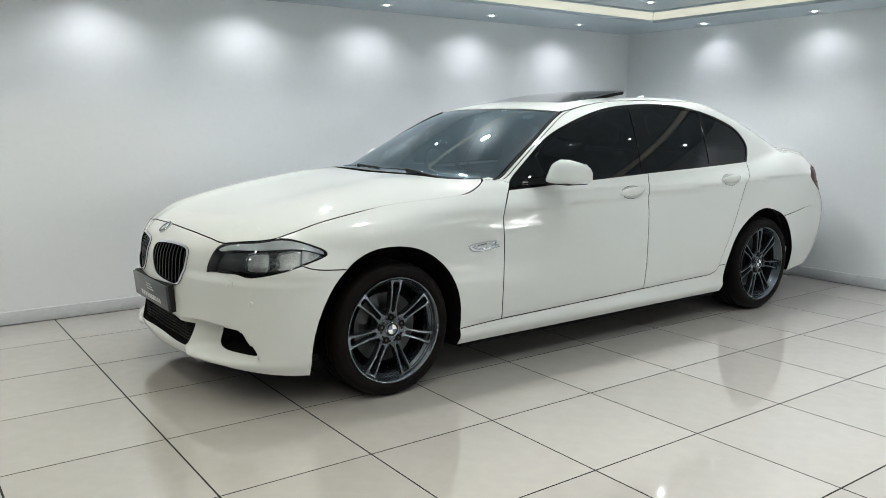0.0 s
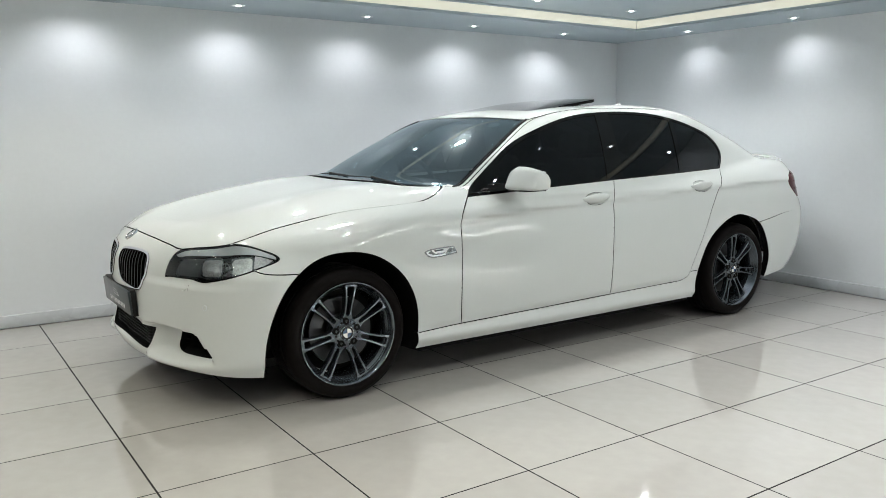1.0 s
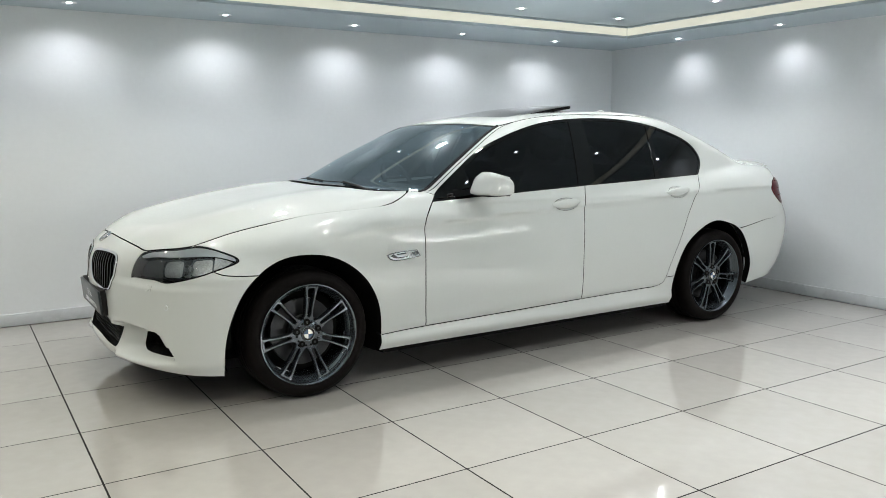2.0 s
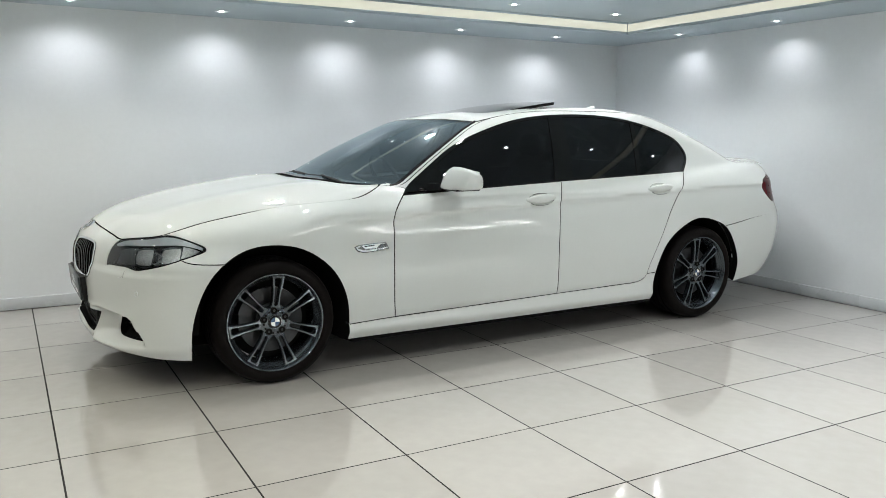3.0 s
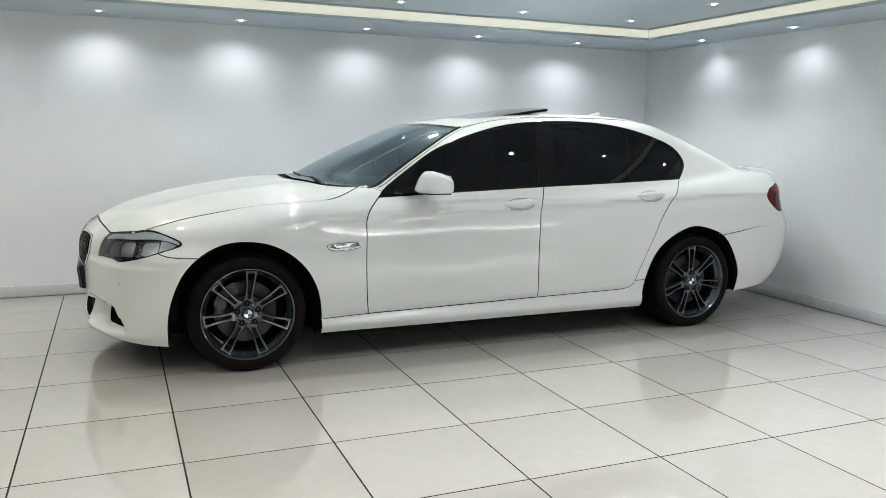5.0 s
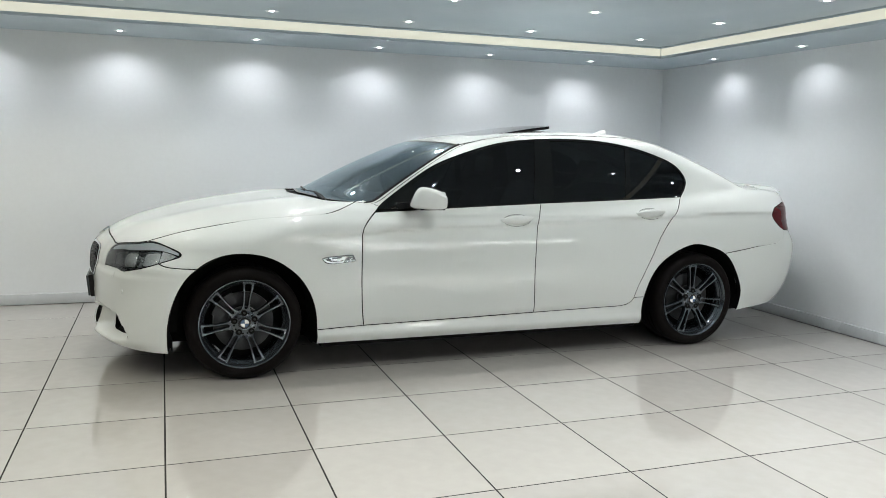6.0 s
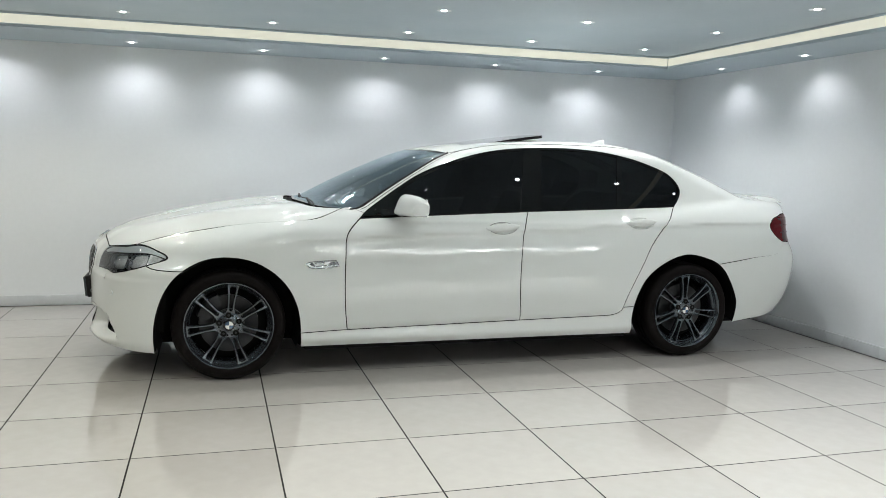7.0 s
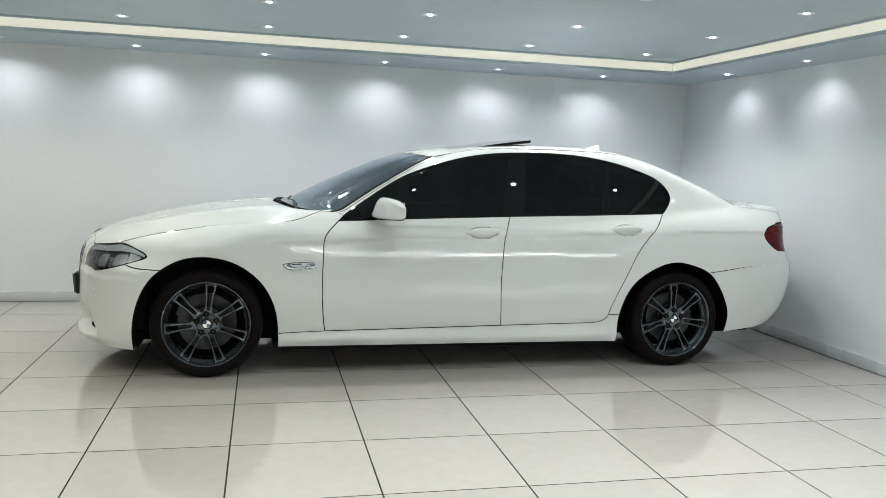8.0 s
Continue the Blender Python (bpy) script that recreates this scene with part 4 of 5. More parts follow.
# headlights
LIGHT = chain(light_in, light_up, light_low[::-1])
s_light = np.array([K, 1.0])
for far in (False, True):
    head = part("headlight", panel("headlight", "front", [LIGHT], CLEAR, step=0.03, gap=0.003, flange=0.0, lift=0.001, far=far), car, "clear headlight with twin round lamps and a silver brow")
    part("seal", panel("seal", "front", [LIGHT, inset(LIGHT * s_light, 0.0045) / s_light], GLOSS_BLACK, gap=0.001, flange=0.05, lift=-0.001, far=far), head)
    part("bucket", panel("bucket", "front", [LIGHT], LAMP_DARK, step=0.03, gap=0.002, flange=0.0, lift=-0.055, far=far), head)
    brow = chain(front_run([(33.6, 0.709), (36.3, 0.727), (42.3, 0.741), (47.6, 0.750), (51.2, 0.759), (54.9, 0.756), (58.4, 0.742), (61.1, 0.725), (62.9, 0.71), (63.0, 0.70)], 0.008),
                 front_run([(63.0, 0.70), (61.5, 0.708), (57, 0.724), (51, 0.7235), (45, 0.7185), (38, 0.711), (34.6, 0.703), (33.6, 0.709)], 0.008))
    part("brow", panel("brow", "front", [brow], BROW, step=0.02, gap=0.0, flange=0.03, lift=-0.006, far=far), head, "silver brow strip")
    # ribbed outer reflector, crystal cells beside the projector
    outer_bowl = chain(front_run([(57.6, 0.720), (59, 0.716), (61, 0.707), (62.2, 0.699)], 0.008), front_run([(62.2, 0.699), (60.6, 0.684), (59, 0.675), (57.6, 0.668)], 0.008), front_run([(57.6, 0.668), (57.6, 0.720)], 0.008))
    part("indicator_reflector", panel("indicator_reflector", "front", [outer_bowl], CRYSTAL, step=0.007, gap=0.0, flange=0.01, lift=-0.014, far=far,
         shape=lambda p, n, uv: p + n * (0.004 * np.abs(np.sin(uv[:, 0:1] * 2.1)) - 0.0015 * np.abs(np.sin(uv[:, 1:2] * 140)))), head, "ribbed silver indicator reflector")
    # projector and high-beam cells: clear faceted blocks in dark frames
    for nm, b0, b1, z0, z1, bulge in (("projector", 43.4, 49.4, 0.628, 0.707, 0.012), ("high_beam", 51.6, 57.2, 0.646, 0.714, 0.005)):
        cell = chain(front_run([(b0, z0 + 0.008), (b0 + 0.15, z1 - 0.01), (b0 + 0.8, z1)], 0.006), front_run([(b0 + 0.8, z1), (b1 - 0.6, z1 + 0.004), (b1, z1 - 0.008)], 0.006),
                     front_run([(b1, z1 - 0.008), (b1 - 0.1, z0 + 0.012), (b1 - 0.7, z0 + 0.003)], 0.006), front_run([(b1 - 0.7, z0 + 0.003), (b0 + 0.6, z0), (b0, z0 + 0.008)], 0.006))
        bc, zc, bw, zw = (b0 + b1) / 2, (z0 + z1) / 2, (b1 - b0) / 2, (z1 - z0) / 2
        frame_part = part("lamp_frame", panel("lamp_frame", "front", [inset(cell * s_light, -0.004) / s_light, inset(cell * s_light, 0.002) / s_light], LAMP_GREY, step=0.02, gap=0.0, flange=0.02, lift=-0.018, far=far), head, "dark frame of a lamp cell")
        part(nm, panel(nm, "front", [cell], CRYSTAL, step=0.006, gap=0.0, flange=0.0, lift=-0.024, far=far, shape=lambda p, n, uv: p + n * (
            bulge * np.clip(1 - ((uv[:, 0:1] - bc) / bw) ** 2 - ((uv[:, 1:2] - zc) / zw) ** 2, 0, 1) ** 0.5 + 0.0016 * np.abs(np.sin(uv[:, 0:1] * 3.2)) + 0.0007 * np.sin(uv[:, 1:2] * 330))), frame_part, "clear faceted lamp")

    # round main lamp between the two cells, in a polished ring
    p, n, hit = chart("front", np.array([(50.5, 0.670)]))
    flip = np.array((1, -1, 1) if far else (1, 1, 1))
    o, d = Vector((p[0] - n[0] * 0.026) * flip), (Vector(n[0] * flip) + Vector((-1.2, 0, 0))).normalized()
    eye_at = Matrix.Translation(o) @ d.to_track_quat("Z", "Y").to_matrix().to_4x4()
    main = part("main_lamp", lathe("main_lamp", [(0.0, 0.016), (0.010, 0.0145), (0.018, 0.010), (0.023, 0.002), (0.024, -0.01)], LAMP_GREY, 28, "z"), head, "round dark projector lens", eye_at)
    part("lamp_ring", lathe("lamp_ring", [(0.0235, 0.006), (0.026, 0.010), (0.029, 0.010), (0.031, 0.004), (0.031, -0.01)], SATIN, 28, "z"), main, "polished ring round a lamp")

# plate and emblem on the nose
plate = part("number_plate", box("number_plate", -0.012, 0.0, -0.26, 0.26, -0.06, 0.06, PLATE, 0.004), car, "dark plate with illegible pale marks", pose(-0.823, 0, 0.452, 0, -5, 0))
part("plate_holder", box("plate_holder", 0.0, 0.025, -0.265, 0.265, -0.066, 0.064, MATT_BLACK, 0.004), plate)
for y0, y1, z0, z1 in [(-0.152 + 0.031 * k, -0.152 + 0.031 * k + 0.019, -0.040, -0.018) for k in range(10)] + [(-0.06, 0.04, 0.004, 0.008), (-0.045, 0.055, 0.016, 0.020), (-0.02, 0.045, 0.028, 0.032)]:
    part("plate_mark", box("plate_mark", -0.0135, -0.0118, y0, y1, z0, z1, WHITE), plate)


def roundel(r, parent, at):
    e = part("emblem", lathe("emblem", [(r * 0.66, 0.004), (r * 0.7, 0.005), (r * 0.92, 0.004), (r, 0.002), (r, -0.004)], GLOSS_BLACK, 40, "z"), parent, "round black, blue and white emblem", at)
    part("chrome_edge", lathe("chrome_edge", [(r * 0.95, 0.0045), (r * 0.98, 0.0055), (r * 1.02, 0.004), (r * 1.03, -0.003)], CHROME, 40, "z"), e)
    for q in range(4):
        a = [radians(90 * q + 90 * k / 8) for k in range(9)]
        part("emblem_quarter", mesh_of("emblem_quarter", [(0, 0, 0.005)] + [(r * 0.66 * math.cos(t), r * 0.66 * math.sin(t), 0.0045) for t in a], [(0, k + 1, k + 2) for k in range(8)], BLUE if q % 2 else WHITE), e)
    return e


p, n, hit = chart("front", np.array([(0.0, 0.752)]))
up = Vector(n[0])
roundel(0.037, bumper, Matrix.Translation(Vector(p[0] + n[0] * 0.001)) @ up.to_track_quat("Z", "Y").to_matrix().to_4x4())

# rear bumper and tail lamps (bearing and height round the rear axle)
arch_w = turn(ARCH_R[j_seam:], "side", "rear")
seam_w = turn(REAR_SEAM, "side", "rear")
under = run([tuple(arch_w[-1]), (58, 0.238), (52, 0.255), (44, 0.287), (36, 0.30), (20, 0.30), (0, 0.30)], 0.012, K)
over = run([(0, 0.715), (18, 0.715), (24, 0.755), (40, 0.762), tuple(seam_w[0])], 0.012, K)
rear_half = chain(over, seam_w, arch_w, under)
rear_half[0, 0] = rear_half[-1, 0] = 0.0
part("rear_bumper", panel("rear_bumper", "rear", [close_front(rear_half)], PAINT, step=0.022, flange=0.045, tight=lambda l: 1 - 0.75 * (1 - ramp(l[:, 0], 55, 66))), car, "white rear bumper")
tail_w = turn(TAIL_FRONT, "side", "rear")
TAIL = chain(tail_w, run([tuple(tail_w[-1]), (40, 0.766), (30, 0.775), (23.5, 0.80)], 0.008, K), run([(23.5, 0.80), (23.5, 0.928)], 0.008, K), run([(23.5, 0.928), (36, 0.955), tuple(tail_w[0])], 0.008, K))
for far in (False, True):
    tl = part("tail_light", panel("tail_light", "rear", [TAIL], RED_LENS, step=0.02, gap=0.002, flange=0.02, lift=0.001, far=far), car, "red wrap-around tail light")
    for k in range(3):
        r = run([(47 + 1.5 * k, 0.935 - 0.05 * k), (40, 0.93 - 0.05 * k), (26, 0.915 - 0.05 * k)], 0.02, K)
        p, n, hit = chart("rear", r)
        part("light_bar", tube("light_bar", (p + n * 0.001) * ((1, -1, 1) if far else (1, 1, 1)), 0.004, RED_LENS), tl)

# mirrors, handles, side repeaters, aerial fin
for far in (False, True):
    s = -1 if far else 1
    rings = []
    for y, x0, x1, z0, z1 in ((-0.862, 0.992, 1.03, 0.958, 0.99), (-0.88, 0.972, 1.05, 0.954, 1.030), (-0.905, 0.956, 1.068, 0.950, 1.058), (-0.945, 0.950, 1.086, 0.948, 1.074), (-0.99, 0.958, 1.098, 0.948, 1.073),
                              (-1.03, 0.976, 1.106, 0.949, 1.063), (-1.054, 0.998, 1.108, 0.951, 1.050), (-1.066, 1.024, 1.103, 0.957, 1.034)):
        if far:
            y = -0.86 + (y + 0.86) * 0.5
        ring = []
        for q in range(40):
            a = 2 * math.pi * q / 40
            ca, sa = math.cos(a), math.sin(a)
            u, v = math.copysign(abs(ca) ** 0.5, ca), math.copysign(abs(sa) ** (0.62 if sa > 0 else 0.35), sa)
            # the bow face leans back from its low nose, the crown falls to the rear, a crease runs round below the middle
            lean = max(-u, 0) * (0.022 * (1 + v) - 0.034)
            crease = 0.003 * math.exp(-((v + 0.3) / 0.14) ** 2)
            ring.append(((x0 + x1) / 2 + ((x1 - x0) / 2 - crease) * u + lean, y * s, (z0 + z1) / 2 + (z1 - z0) / 2 * v - 0.014 * max(u + 0.3, 0) * max(v, 0)))
        rings.append(ring)
    mirror = part("door_mirror", loft("door_mirror", rings, PAINT), car, "white door mirror on a black foot")
    part("mirror_foot", loft("mirror_foot", [[(x, y * s, z) for x, y, z in r] for r in (
        [(0.86, -0.80, 0.935), (1.0, -0.80, 0.94), (1.0, -0.80, 0.985), (0.87, -0.80, 0.975)], [(0.90, -0.86, 0.94), (1.0, -0.86, 0.945), (1.01, -0.86, 0.985), (0.91, -0.86, 0.975)],
        [(0.95, -0.90, 0.95), (1.03, -0.90, 0.952), (1.04, -0.90, 0.985), (0.96, -0.90, 0.985)])], GLOSS_BLACK, bevel=0.006), mirror, "gloss black mirror foot")
    part("lower_edge", loft("lower_edge", [[(x, y * s, z) for x, y, z in ((0.955, yy, 0.945), (1.10, yy, 0.945), (1.104, yy, 0.954), (0.95, yy, 0.954))] for yy in (-0.90, -0.97, -1.035)], GLOSS_BLACK, bevel=0.002), mirror)
    part("mirror_glass", mesh_of("mirror_glass", [(1.098, -0.90 * s, 0.968), (1.103, -1.03 * s, 0.968), (1.103, -1.03 * s, 1.045), (1.095, -0.90 * s, 1.06)], [(0, 1, 2, 3)], CHROME, smooth=False), mirror)
    triangle = part("mirror_triangle", panel("mirror_triangle", "side", [chain(run([(0.772, 0.933), (0.985, 0.946)]), run([(0.985, 0.946), (0.99, 1.072)]), run([(0.99, 1.072), (0.89, 1.012), (0.772, 0.933)]))], GLOSS_TRIM,
                    step=0.03, gap=0.0, flange=0.006, lift=0.003, far=far), car, "gloss black mirror base plate")
    for owner_name, x0, x1, zc_h in (("front_door", 1.512, 1.745, 0.872), ("rear_door", 2.487, 2.716, 0.903)):
        owner = [o for o in car.children if o.name.startswith(owner_name)][far]
        xs = np.linspace(x0, x1, 15)
        rings = []
        for i, x in enumerate(xs):
            u = (x - x0) / (x1 - x0)
            h = 0.027 * max(0.12, math.sin(math.pi * u)) ** 0.55
            w = 0.006 + 0.036 * math.sin(math.pi * u) ** 0.6
            zc_ = zc_h + 0.012 * (u - 0.5)
            p, n, ok = chart("side", np.array([(x, zc_)]))
            ring = []
            for q in range(14):
                a = 2 * math.pi * q / 14
                ring.append((x, (p[0, 1] + 0.008 - w * 0.5 * (1 + math.cos(a)) ** 0.8 * 0.9) * s, zc_ + h * math.sin(a)))
            rings.append(ring)
        handle = part("door_handle", loft("door_handle", rings, PAINT), owner, "white door handle")
        cup = CUP_A if owner_name == "front_door" else CUP_B
        mid_c, rad = cup.mean(0), (cup.max(0) - cup.min(0)) / 2
        part("handle_cup", panel("handle_cup", "side", [cup], PAINT, step=0.012, gap=-0.001, flange=0.0, far=far,
             shape=lambda p, n, uv: p - n * 0.022 * np.clip(1 - (((uv - mid_c) / rad) ** 2).sum(1), 0, 1)[:, None] ** 0.6), handle)
    rep = chain(run([(0.417, 0.667), (0.44, 0.675), (0.598, 0.683)], 0.006), run([(0.598, 0.683), (0.616, 0.648)], 0.006), run([(0.616, 0.648), (0.445, 0.64), (0.417, 0.667)], 0.006))
    rep_part = part("side_repeater", panel("side_repeater", "side", [rep], CHROME, step=0.012, gap=0.0, flange=0.006, lift=0.005, far=far), car, "chrome-rimmed side repeater lamp")
    rep_in = inset(rep, 0.005)
    part("repeater_lens", panel("repeater_lens", "side", [rep_in], SATIN, step=0.012, gap=0.0, flange=0.002, lift=0.0062, far=far), rep_part, "smoky lamp lens")
    for quad in (((0.434, 0.660), (0.470, 0.648), (0.478, 0.652), (0.455, 0.672)), ((0.475, 0.664), (0.530, 0.667), (0.528, 0.674), (0.470, 0.671)), ((0.478, 0.647), (0.540, 0.651), (0.538, 0.657), (0.476, 0.653)),
                 ((0.553, 0.655), (0.604, 0.658), (0.598, 0.676), (0.565, 0.674))):
        part("repeater_bar", panel("repeater_bar", "side", [chain(*[run([quad[q], quad[(q + 1) % 4]], 0.006) for q in range(4)])], LAMP_GREY if quad[0][0] in (0.475, 0.553) else CHROME, step=0.012, gap=0.0, flange=0.001, lift=0.0078, far=far), rep_part)
fin = []
for x, w, h in ((2.60, 0.004, 0.004), (2.655, 0.022, 0.022), (2.705, 0.027, 0.048), (2.745, 0.025, 0.066), (2.765, 0.015, 0.068), (2.772, 0.006, 0.04)):
    base = float(chart("top", np.array([(x, 0.0)]))[0][0, 2]) - 0.004
    fin.append([(x, w * math.cos(a), base + h * max(0, math.sin(a)) ** 0.8) for a in np.linspace(0, math.pi, 13)])
part("aerial_fin", loft("aerial_fin", fin, PAINT), car, "white shark-fin aerial")
disc_p, disc_n, _ = chart("top", np.array([(1.22, -0.44)]))
part("licence_disc", lathe("licence_disc", [(0.0, 0.0), (0.036, 0.0), (0.037, -0.001)], STICKER, 28, "z"), windscreen, "pale round licence disc behind the glass",
     Matrix.Translation(Vector(disc_p[0] - disc_n[0] * 0.012)) @ Vector(disc_n[0]).to_track_quat("Z", "Y").to_matrix().to_4x4())

# dark sheets that put shade behind the panel gaps, wheel housings, floor pan
inner_side = chain(ARCH_F[k_sill:i_seam:-1], run([(-0.26, 0.64), (-0.36, 0.72), (-0.2, 0.82), (0.3, 0.89), (0.75, 0.905), (1.8, 0.955), (2.85, 0.99), (3.3, 0.98), (3.66, 0.93), (3.75, 0.80), (3.5, 0.69), (3.2, 0.63)]),
                   ARCH_R[j_seam::-1], run([(2.569, 0.165), (0.40, 0.165)]), ARCH_F[:k_sill:-1])
both("inner_body", "side", [rounded(inner_side)], CAVITY, car, "dark sheet that gives the panel gaps their shade", step=0.05, gap=0.004, flange=0.0, lift=-0.022)
part("engine_bay_cover", panel("engine_bay_cover", "top", [rounded(mirrored(run([(-0.70, 0.0), (-0.66, -0.45), (-0.5, -0.69), (0.0, -0.78), (0.5, -0.76), (0.62, -0.70), (0.55, 0.0)])))], CAVITY, step=0.06, gap=0.0, flange=0.0, lift=-0.02), car)
part("bumper_core", panel("bumper_core", "front", [np.array([(b, z) for b, z in zip(np.r_[np.linspace(-62, 62, 60), np.linspace(62, -62, 60)], np.r_[np.full(60, 0.25), np.full(60, 0.745)])])], CAVITY, step=0.05, gap=0.0,
     flange=0.0, lift=-0.09), car)
for cx, r0, a0 in ((-0.004, 0.378, -21), (2.965, 0.378, -11)):
    for far in (False, True):
        s = -1 if far else 1
        prof = [(r0 + 0.03, -0.835 * s), (r0 + 0.026, -0.80 * s), (r0 + 0.02, -0.55 * s), (0.0, -0.545 * s)]
        part("wheel_housing", lathe("wheel_housing", prof, CAVITY, 44, "y", a0, 201), car, "black wheel arch liner", pose(cx, 0, 0.312))
# hangs below the sill so that the floor under the car stays dark
part("floor_pan", loft("floor_pan", [[(x, -w, 0.145), (x, w, 0.145), (x, w, 0.30), (x, -w, 0.30)] for x, w in ((-0.55, 0.5), (0.38, 0.53), (0.43, 0.84), (2.54, 0.84), (2.58, 0.53), (3.6, 0.53), (3.8, 0.5))], CAVITY), car, "dark underbody, set low to block light under the car")

# cabin
part("dashboard", loft("dashboard", [[(0.62, y, 0.86), (0.66, y, 0.965), (0.85, y, 0.985), (1.08, y, 0.96), (1.16, y, 0.90), (1.12, y, 0.70), (0.8, y, 0.6)] for y in (-0.70, -0.35, 0.0, 0.35, 0.70)], LEATHER, bevel=0.015), car, "dark dashboard")
wheel_at = pose(1.22, 0.36, 0.93, 0, 62, 0)
part("steering_wheel", lathe("steering_wheel", [(0.175, 0.0), (0.18, 0.012), (0.19, 0.014), (0.197, 0.0), (0.19, -0.014), (0.18, -0.012), (0.175, 0.0)], LEATHER, 40, "z"), car, "dark steering wheel", wheel_at)


def seat(name, x, y, width, tall):
    st = part(name, loft(name, [[(x + dx, y + (w * width / 2) * math.copysign(abs(math.cos(a)) ** 0.5, math.cos(a)), zz + 0.06 * math.copysign(abs(math.sin(a)) ** 0.6, math.sin(a))) for a in (2 * math.pi * k / 20 for k in range(20))]
         for dx, zz, w in ((-0.30, 0.52, 0.85), (-0.24, 0.53, 1.0), (0.0, 0.52, 1.0), (0.2, 0.50, 0.95))], LEATHER), car, "dark leather seat")
    part("backrest", loft("backrest", [[(x + 0.20 + lean + 0.05 * math.copysign(abs(math.sin(a)) ** 0.6, math.sin(a)), y + (w * width / 2) * math.copysign(abs(math.cos(a)) ** 0.5, math.cos(a)), zz) for a in (2 * math.pi * k / 20 for k in range(20))]
         for zz, lean, w in ((0.50, -0.02, 0.9), (0.65, 0.03, 1.0), (0.9, 0.12, 1.0), (tall, 0.17, 0.8), (tall + 0.03, 0.18, 0.6))], LEATHER), st)
    for yy in ((y,) if width < 0.8 else (y - 0.36, y + 0.36)):
        part("headrest", loft("headrest", [[(x + 0.38 + dx + 0.04 * math.copysign(abs(math.sin(a)) ** 0.7, math.sin(a)), yy + w * math.copysign(abs(math.cos(a)) ** 0.6, math.cos(a)), zz) for a in (2 * math.pi * k / 20 for k in range(20))]
             for zz, w, dx in ((tall + 0.06, 0.09, 0.0), (tall + 0.09, 0.125, 0.0), (tall + 0.17, 0.12, 0.01), (tall + 0.20, 0.08, 0.01))], LEATHER), st)


seat("front_seat", 1.55, -0.37, 0.5, 1.05)
seat("front_seat", 1.55, 0.37, 0.5, 1.05)
seat("rear_bench", 2.45, 0.0, 1.3, 1.02)
part("headlining", panel("headlining", "top", [rounded(mirrored(run([(1.40, 0.0), (1.45, -0.5), (2.0, -0.55), (2.7, -0.5), (2.72, 0.0)]))), rounded(inset(sun_hole, -0.02))], LEATHER, step=0.06, gap=0.0, flange=0.0, lift=-0.035), car)
part("cabin_floor", box("cabin_floor", 0.6, 3.3, -0.72, 0.72, 0.32, 0.36, CAVITY), car)
part("parcel_shelf", box("parcel_shelf", 2.85, 3.55, -0.62, 0.62, 0.93, 0.96, LEATHER, 0.01), car)
part("rear_mirror", loft("rear_mirror", [[(1.32 + 0.012 * math.cos(a), y, 1.27 + 0.03 * math.sin(a)) for a in (2 * math.pi * k / 12 for k in range(12))] for y in (-0.10, -0.08, 0.08, 0.10)], GLOSS_BLACK), car, "black inside mirror")


# wheels: built once, with seven pairs of slim spokes
def twin_spoke():
    """Two spokes that flare together at the hub and at the rim, with a closed slot between them; across the wheel, outwards and in depth."""
    edge = [(0.0215, 0.046), (0.0272, 0.06), (0.0285, 0.071), (0.0250, 0.083), (0.0218, 0.098), (0.0212, 0.118), (0.0229, 0.148), (0.0262, 0.178), (0.0296, 0.203), (0.0324, 0.220), (0.0365, 0.2295), (0.041, 0.2340)]
    right = run(edge, 0.005)
    outline = chain(right, run([(0.041, 0.2340), (0.0, 0.2378), (-0.041, 0.2340)], 0.006), right[::-1] * (-1, 1), run([(-0.0215, 0.046), (0.0, 0.046), (0.0215, 0.046)], 0.006))
    flank = run([(0.0045, 0.083), (0.0075, 0.092), (0.0094, 0.125), (0.0117, 0.16), (0.0148, 0.195), (0.0158, 0.214), (0.0115, 0.2225)], 0.005)
    slot = chain(flank, flank[::-1] * (-1, 1))
    loops = [outline, inset(outline, 0.0032), slot, inset(slot, -0.0026)]
    flat, links, owner = np.concatenate(loops), [], np.repeat(np.arange(4), [len(l) for l in loops])
    k = 0
    for l in loops:
        links += [(k + i, k + (i + 1) % len(l)) for i in range(len(l))]
        k += len(l)
    out = delaunay_2d_cdt([Vector(q) for q in flat], links, [], 0, 1e-7)
    uv = np.array([tuple(v) for v in out[0]])
    tris = [f for f in out[2] if inside(uv[list(f)].mean(0)[None], [outline, slot])[0]]
    kind_of = [int(owner[o[0]]) if len(o) else 1 for o in out[3]]
    depth = spline((0.04, -0.084), (0.07, -0.0885), (0.12, -0.094), (0.19, -0.1005), (0.225, -0.101), (0.24, -0.101))
    bm = bmesh.new()
    front = [bm.verts.new((t, float(depth(r)) + (0.0045 if kind_of[i] in (0, 2) else 0.0), r)) for i, (t, r) in enumerate(uv)]
    back = [bm.verts.new((t * 0.94, -0.060 - 0.04 * max(r - 0.12, 0), r)) for t, r in uv]
    rim_edges = {}
    for f in tris:
        bm.faces.new([front[q] for q in f])
        for a, b in zip(f, (*f[1:], f[0])):
            rim_edges[(a, b)] = (b, a) not in rim_edges
            if (b, a) in rim_edges:
                rim_edges[(b, a)] = False
    for (a, b), lone in rim_edges.items():
        if lone:
            bm.faces.new((front[b], front[a], back[a], back[b]))
    bmesh.ops.delete(bm, geom=[v for v in bm.verts if not v.link_faces], context="VERTS")
    return from_bm("spoke", bm, GUNMETAL)


spokes = twin_spoke()


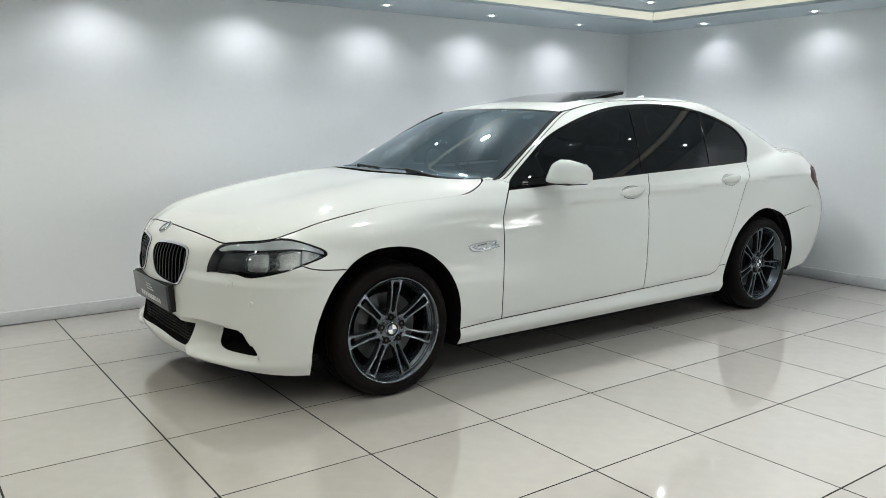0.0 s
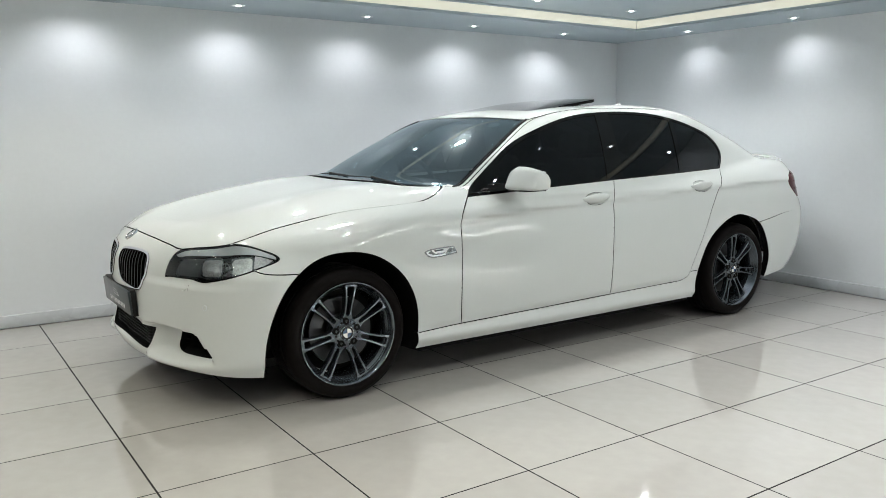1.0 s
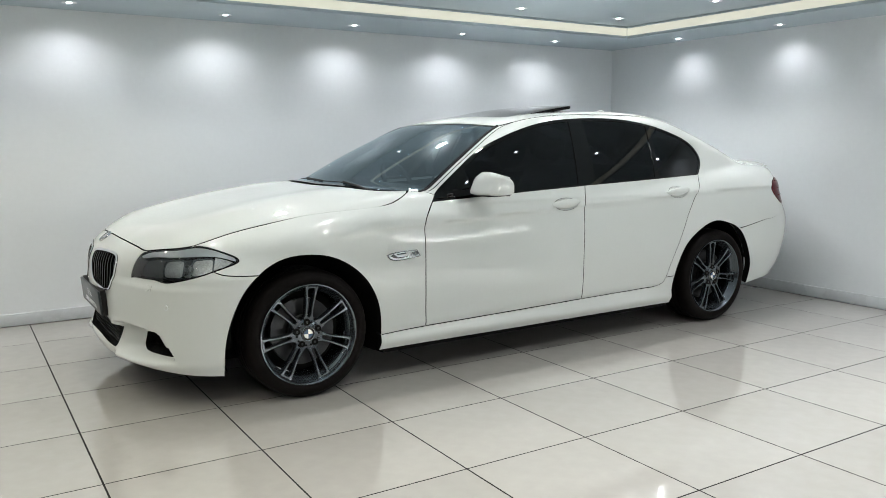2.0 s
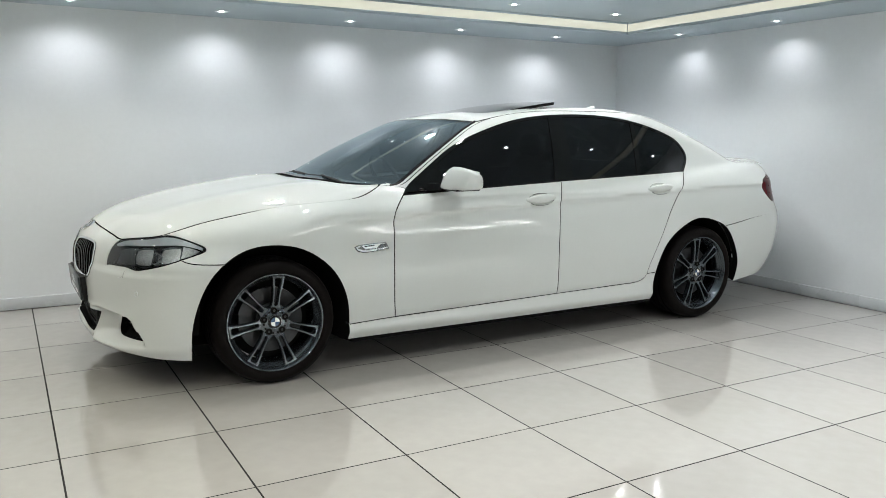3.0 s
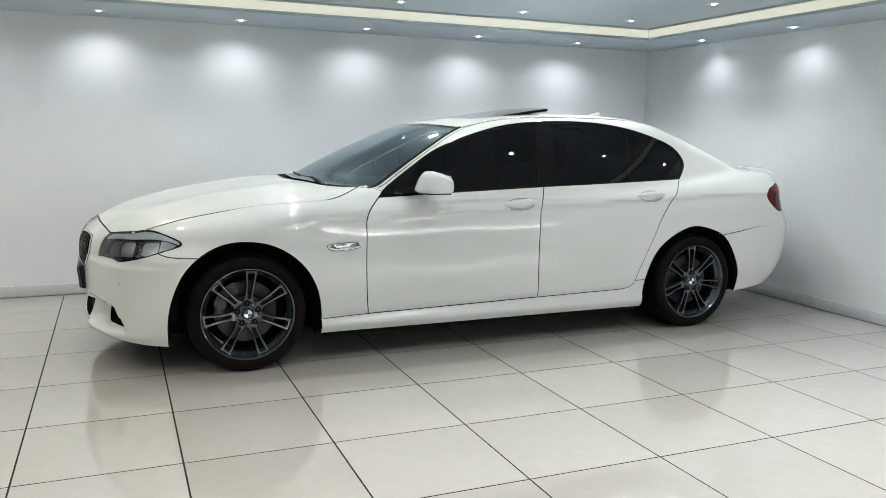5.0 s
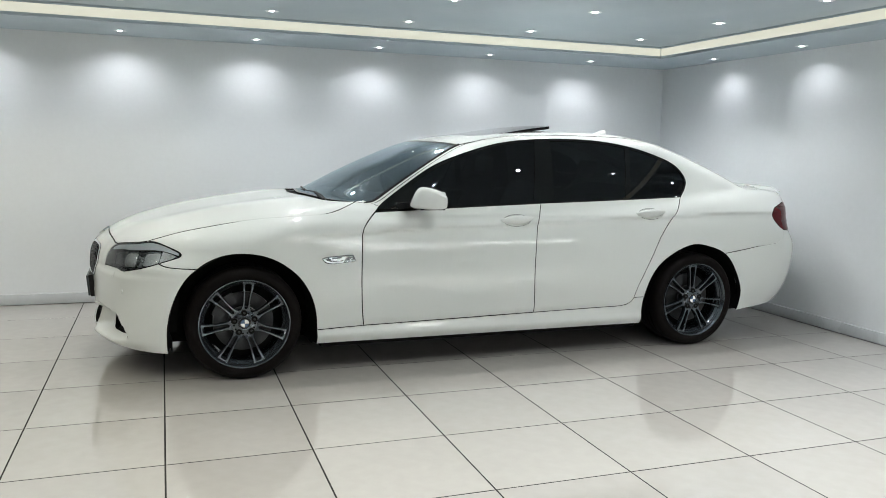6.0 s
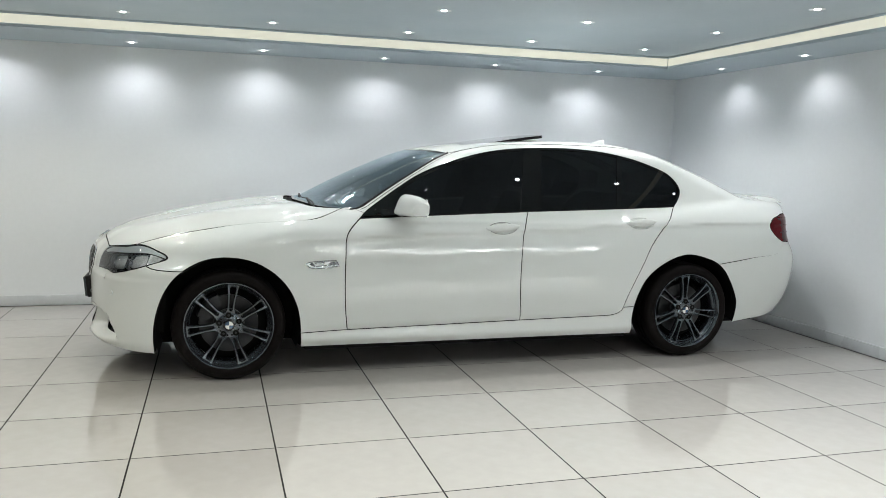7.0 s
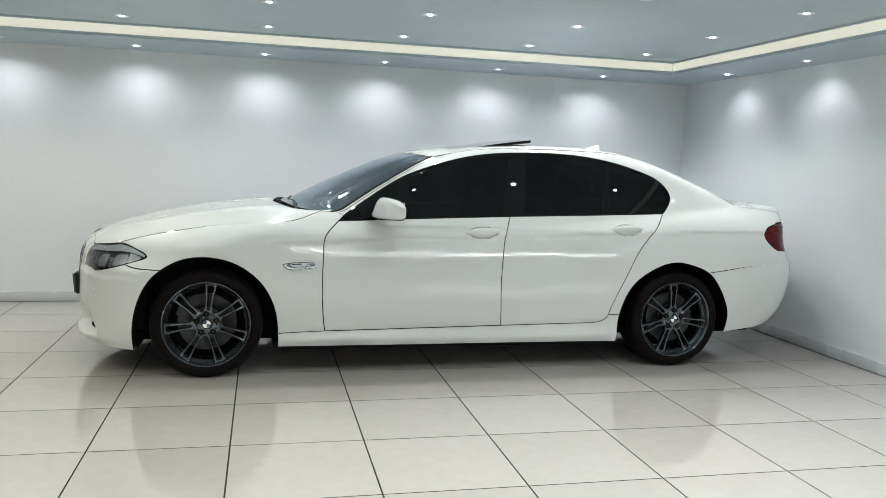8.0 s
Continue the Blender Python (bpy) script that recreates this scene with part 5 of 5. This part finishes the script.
def build_wheel(name, spin):
    w = part(name, lathe("tyre", [(0.236, 0.095), (0.246, 0.112), (0.262, 0.121), (0.285, 0.123), (0.300, 0.115), (0.311, 0.1), (0.316, 0.075), (0.3155, 0.05), (0.311, 0.049), (0.311, 0.041), (0.3165, 0.04), (0.3165, 0.004),
             (0.311, 0.003), (0.311, -0.005), (0.3165, -0.006), (0.3165, -0.04), (0.311, -0.041), (0.311, -0.049), (0.3155, -0.05), (0.316, -0.075), (0.311, -0.1), (0.300, -0.115), (0.285, -0.123), (0.262, -0.121), (0.246, -0.112), (0.236, -0.095)], RUBBER, 96), car,
             "gunmetal alloy wheel with seven pairs of slim spokes in a black tyre")
    # outer face at negative y
    part("rim", lathe("rim", [(0.225, 0.09), (0.226, 0.0), (0.222, -0.06), (0.226, -0.09), (0.232, -0.1), (0.238, -0.106), (0.2475, -0.112), (0.2490, -0.117), (0.2475, -0.1205), (0.243, -0.120), (0.2385, -0.1145), (0.2335, -0.104), (0.2285, -0.093), (0.2155, -0.082),
             (0.2120, -0.07), (0.2130, 0.0), (0.213, 0.09), (0.225, 0.09)], GUNMETAL, 96), w)
    for k in range(7):
        part("spoke", spokes, w, at=pose(0, 0, 0, 0, spin + 360 / 7 * k, 0))
    part("hub", lathe("hub", [(0.036, -0.094), (0.05, -0.0925), (0.068, -0.089), (0.075, -0.083), (0.078, -0.066), (0.078, -0.04)], GUNMETAL, 48), w)
    for k in range(5):
        a = radians(90 + 72 * k + spin * 0.5)
        # near-black discs on the hub face colour in the shade of bolt holes
        bolt = part("bolt_well", lathe("bolt_well", [(0.0, -0.0932), (0.0138, -0.0932), (0.0145, -0.0945), (0.0165, -0.0945), (0.0178, -0.0865)], CAVITY, 20), w, at=pose(0.057 * math.cos(a), 0, 0.057 * math.sin(a)))
        part("bolt_head", lathe("bolt_head", [(0.0, -0.0955), (0.006, -0.095), (0.0075, -0.092)], STEEL, 6), bolt)
        for e in (-1, 1):
            # small dark discs, likewise shade put in by colour
            part("small_recess", lathe("small_recess", [(0.0, -0.0928), (0.005, -0.0928), (0.0062, -0.086)], CAVITY, 10), w, at=pose(0.057 * math.cos(a + 0.42 * e), 0, 0.057 * math.sin(a + 0.42 * e)))
    roundel(0.034, w, pose(0, -0.094, 0, 90, 0, 0))
    disc = part("brake_disc", lathe("brake_disc", [(0.07, -0.02), (0.085, -0.028), (0.165, -0.028), (0.166, -0.006), (0.085, -0.006)], STEEL, 64), w, "steel brake disc")
    part("disc_bell", lathe("disc_bell", [(0.0, -0.045), (0.07, -0.045), (0.085, -0.04), (0.088, -0.02)], STEEL, 40), disc)
    part("caliper", lathe("caliper", [(0.115, -0.048), (0.178, -0.048), (0.185, -0.02), (0.185, 0.02), (0.115, 0.02)], STEEL, 14, "y", 110, 165), w, "brake caliper")
    part("backing_plate", lathe("backing_plate", [(0.0, 0.03), (0.21, 0.03)], CAVITY, 40), w)
    return w


for name, spin, m in (("front_wheel", 6.0, pose(-0.004, -0.783, 0.3145)), ("rear_wheel", -4.0, pose(2.968, -0.79, 0.3145)), ("front_wheel", 20.0, pose(-0.004, 0.783, 0.3145, 0, 0, 180)), ("rear_wheel", 33.0, pose(2.968, 0.79, 0.3145, 0, 0, 180))):
    build_wheel(name, spin).matrix_basis = m

# ---- floor: porcelain tiles on a dark bed ----
floor = tagged(new("floor", box("floor", WX - 0.2, FX + 0.2, SY - 0.2, NY + 0.2, -0.12, -0.0006, GROUT)), "polished pale porcelain tile floor with thin dark joints", "floor", kind="structure")


def tile_mesh(x0, x1, y0, y1):
    bm = bmesh.new()
    e = 0.0003
    rings = [[(x0, y0), (x1, y0), (x1, y1), (x0, y1)], [(x0, y0), (x1, y0), (x1, y1), (x0, y1)], [(x0 + e, y0 + e), (x1 - e, y0 + e), (x1 - e, y1 - e), (x0 + e, y1 - e)]]
    rows = [[bm.verts.new((*p, z)) for p in ring] for ring, z in zip(rings, (-0.008, -0.0003, 0.0))]
    for a, b in zip(rows, rows[1:]):
        for i in range(4):
            bm.faces.new((a[i], a[(i + 1) % 4], b[(i + 1) % 4], b[i]))
    bm.faces.new(rows[-1])
    return from_bm("tile", bm, TILE, False)


T, HALF, X0, Y0 = 0.6, 0.2965, 0.19, -1.40
square = tile_mesh(-HALF, HALF, -HALF, HALF)
rest = []
for i in range(-16, 22):
    for j in range(-28, 6):
        cx, cy = X0 + T * (i + 0.5), Y0 + T * (j + 0.5)
        x0, x1, y0, y1 = max(cx - HALF, WX + 0.015), min(cx + HALF, (EX if cy > BY - 0.3 else FX) - 0.016), max(cy - HALF, SY + 0.015), min(cy + HALF, NY - 0.016)
        if x1 - x0 < 0.02 or y1 - y0 < 0.02:
            continue
        if cy < -7.2 or cx < -5.0 or cx > EX:
            rest.append((x0, x1, y0, y1))
            continue
        cut = (x1 - x0) < 2 * HALF - 0.001 or (y1 - y0) < 2 * HALF - 0.001
        ob = part("tile", tile_mesh(x0 - cx, x1 - cx, y0 - cy, y1 - cy) if cut else square, floor)
        ob.location = (cx, cy, random.uniform(-0.00015, 0.00015))
verts, faces = [], []
for x0, x1, y0, y1 in rest:
    k = len(verts)
    verts += [(x0, y0, 0), (x1, y0, 0), (x1, y1, 0), (x0, y1, 0), (x0, y0, -0.008), (x1, y0, -0.008), (x1, y1, -0.008), (x0, y1, -0.008)]
    faces += [(k, k + 1, k + 2, k + 3)] + [(k + q, k + 4 + q, k + 4 + (q + 1) % 4, k + (q + 1) % 4) for q in range(4)]
tagged(part("tile_field", mesh_of("tile_field", verts, faces, TILE, smooth=False), floor), kind="stuff")
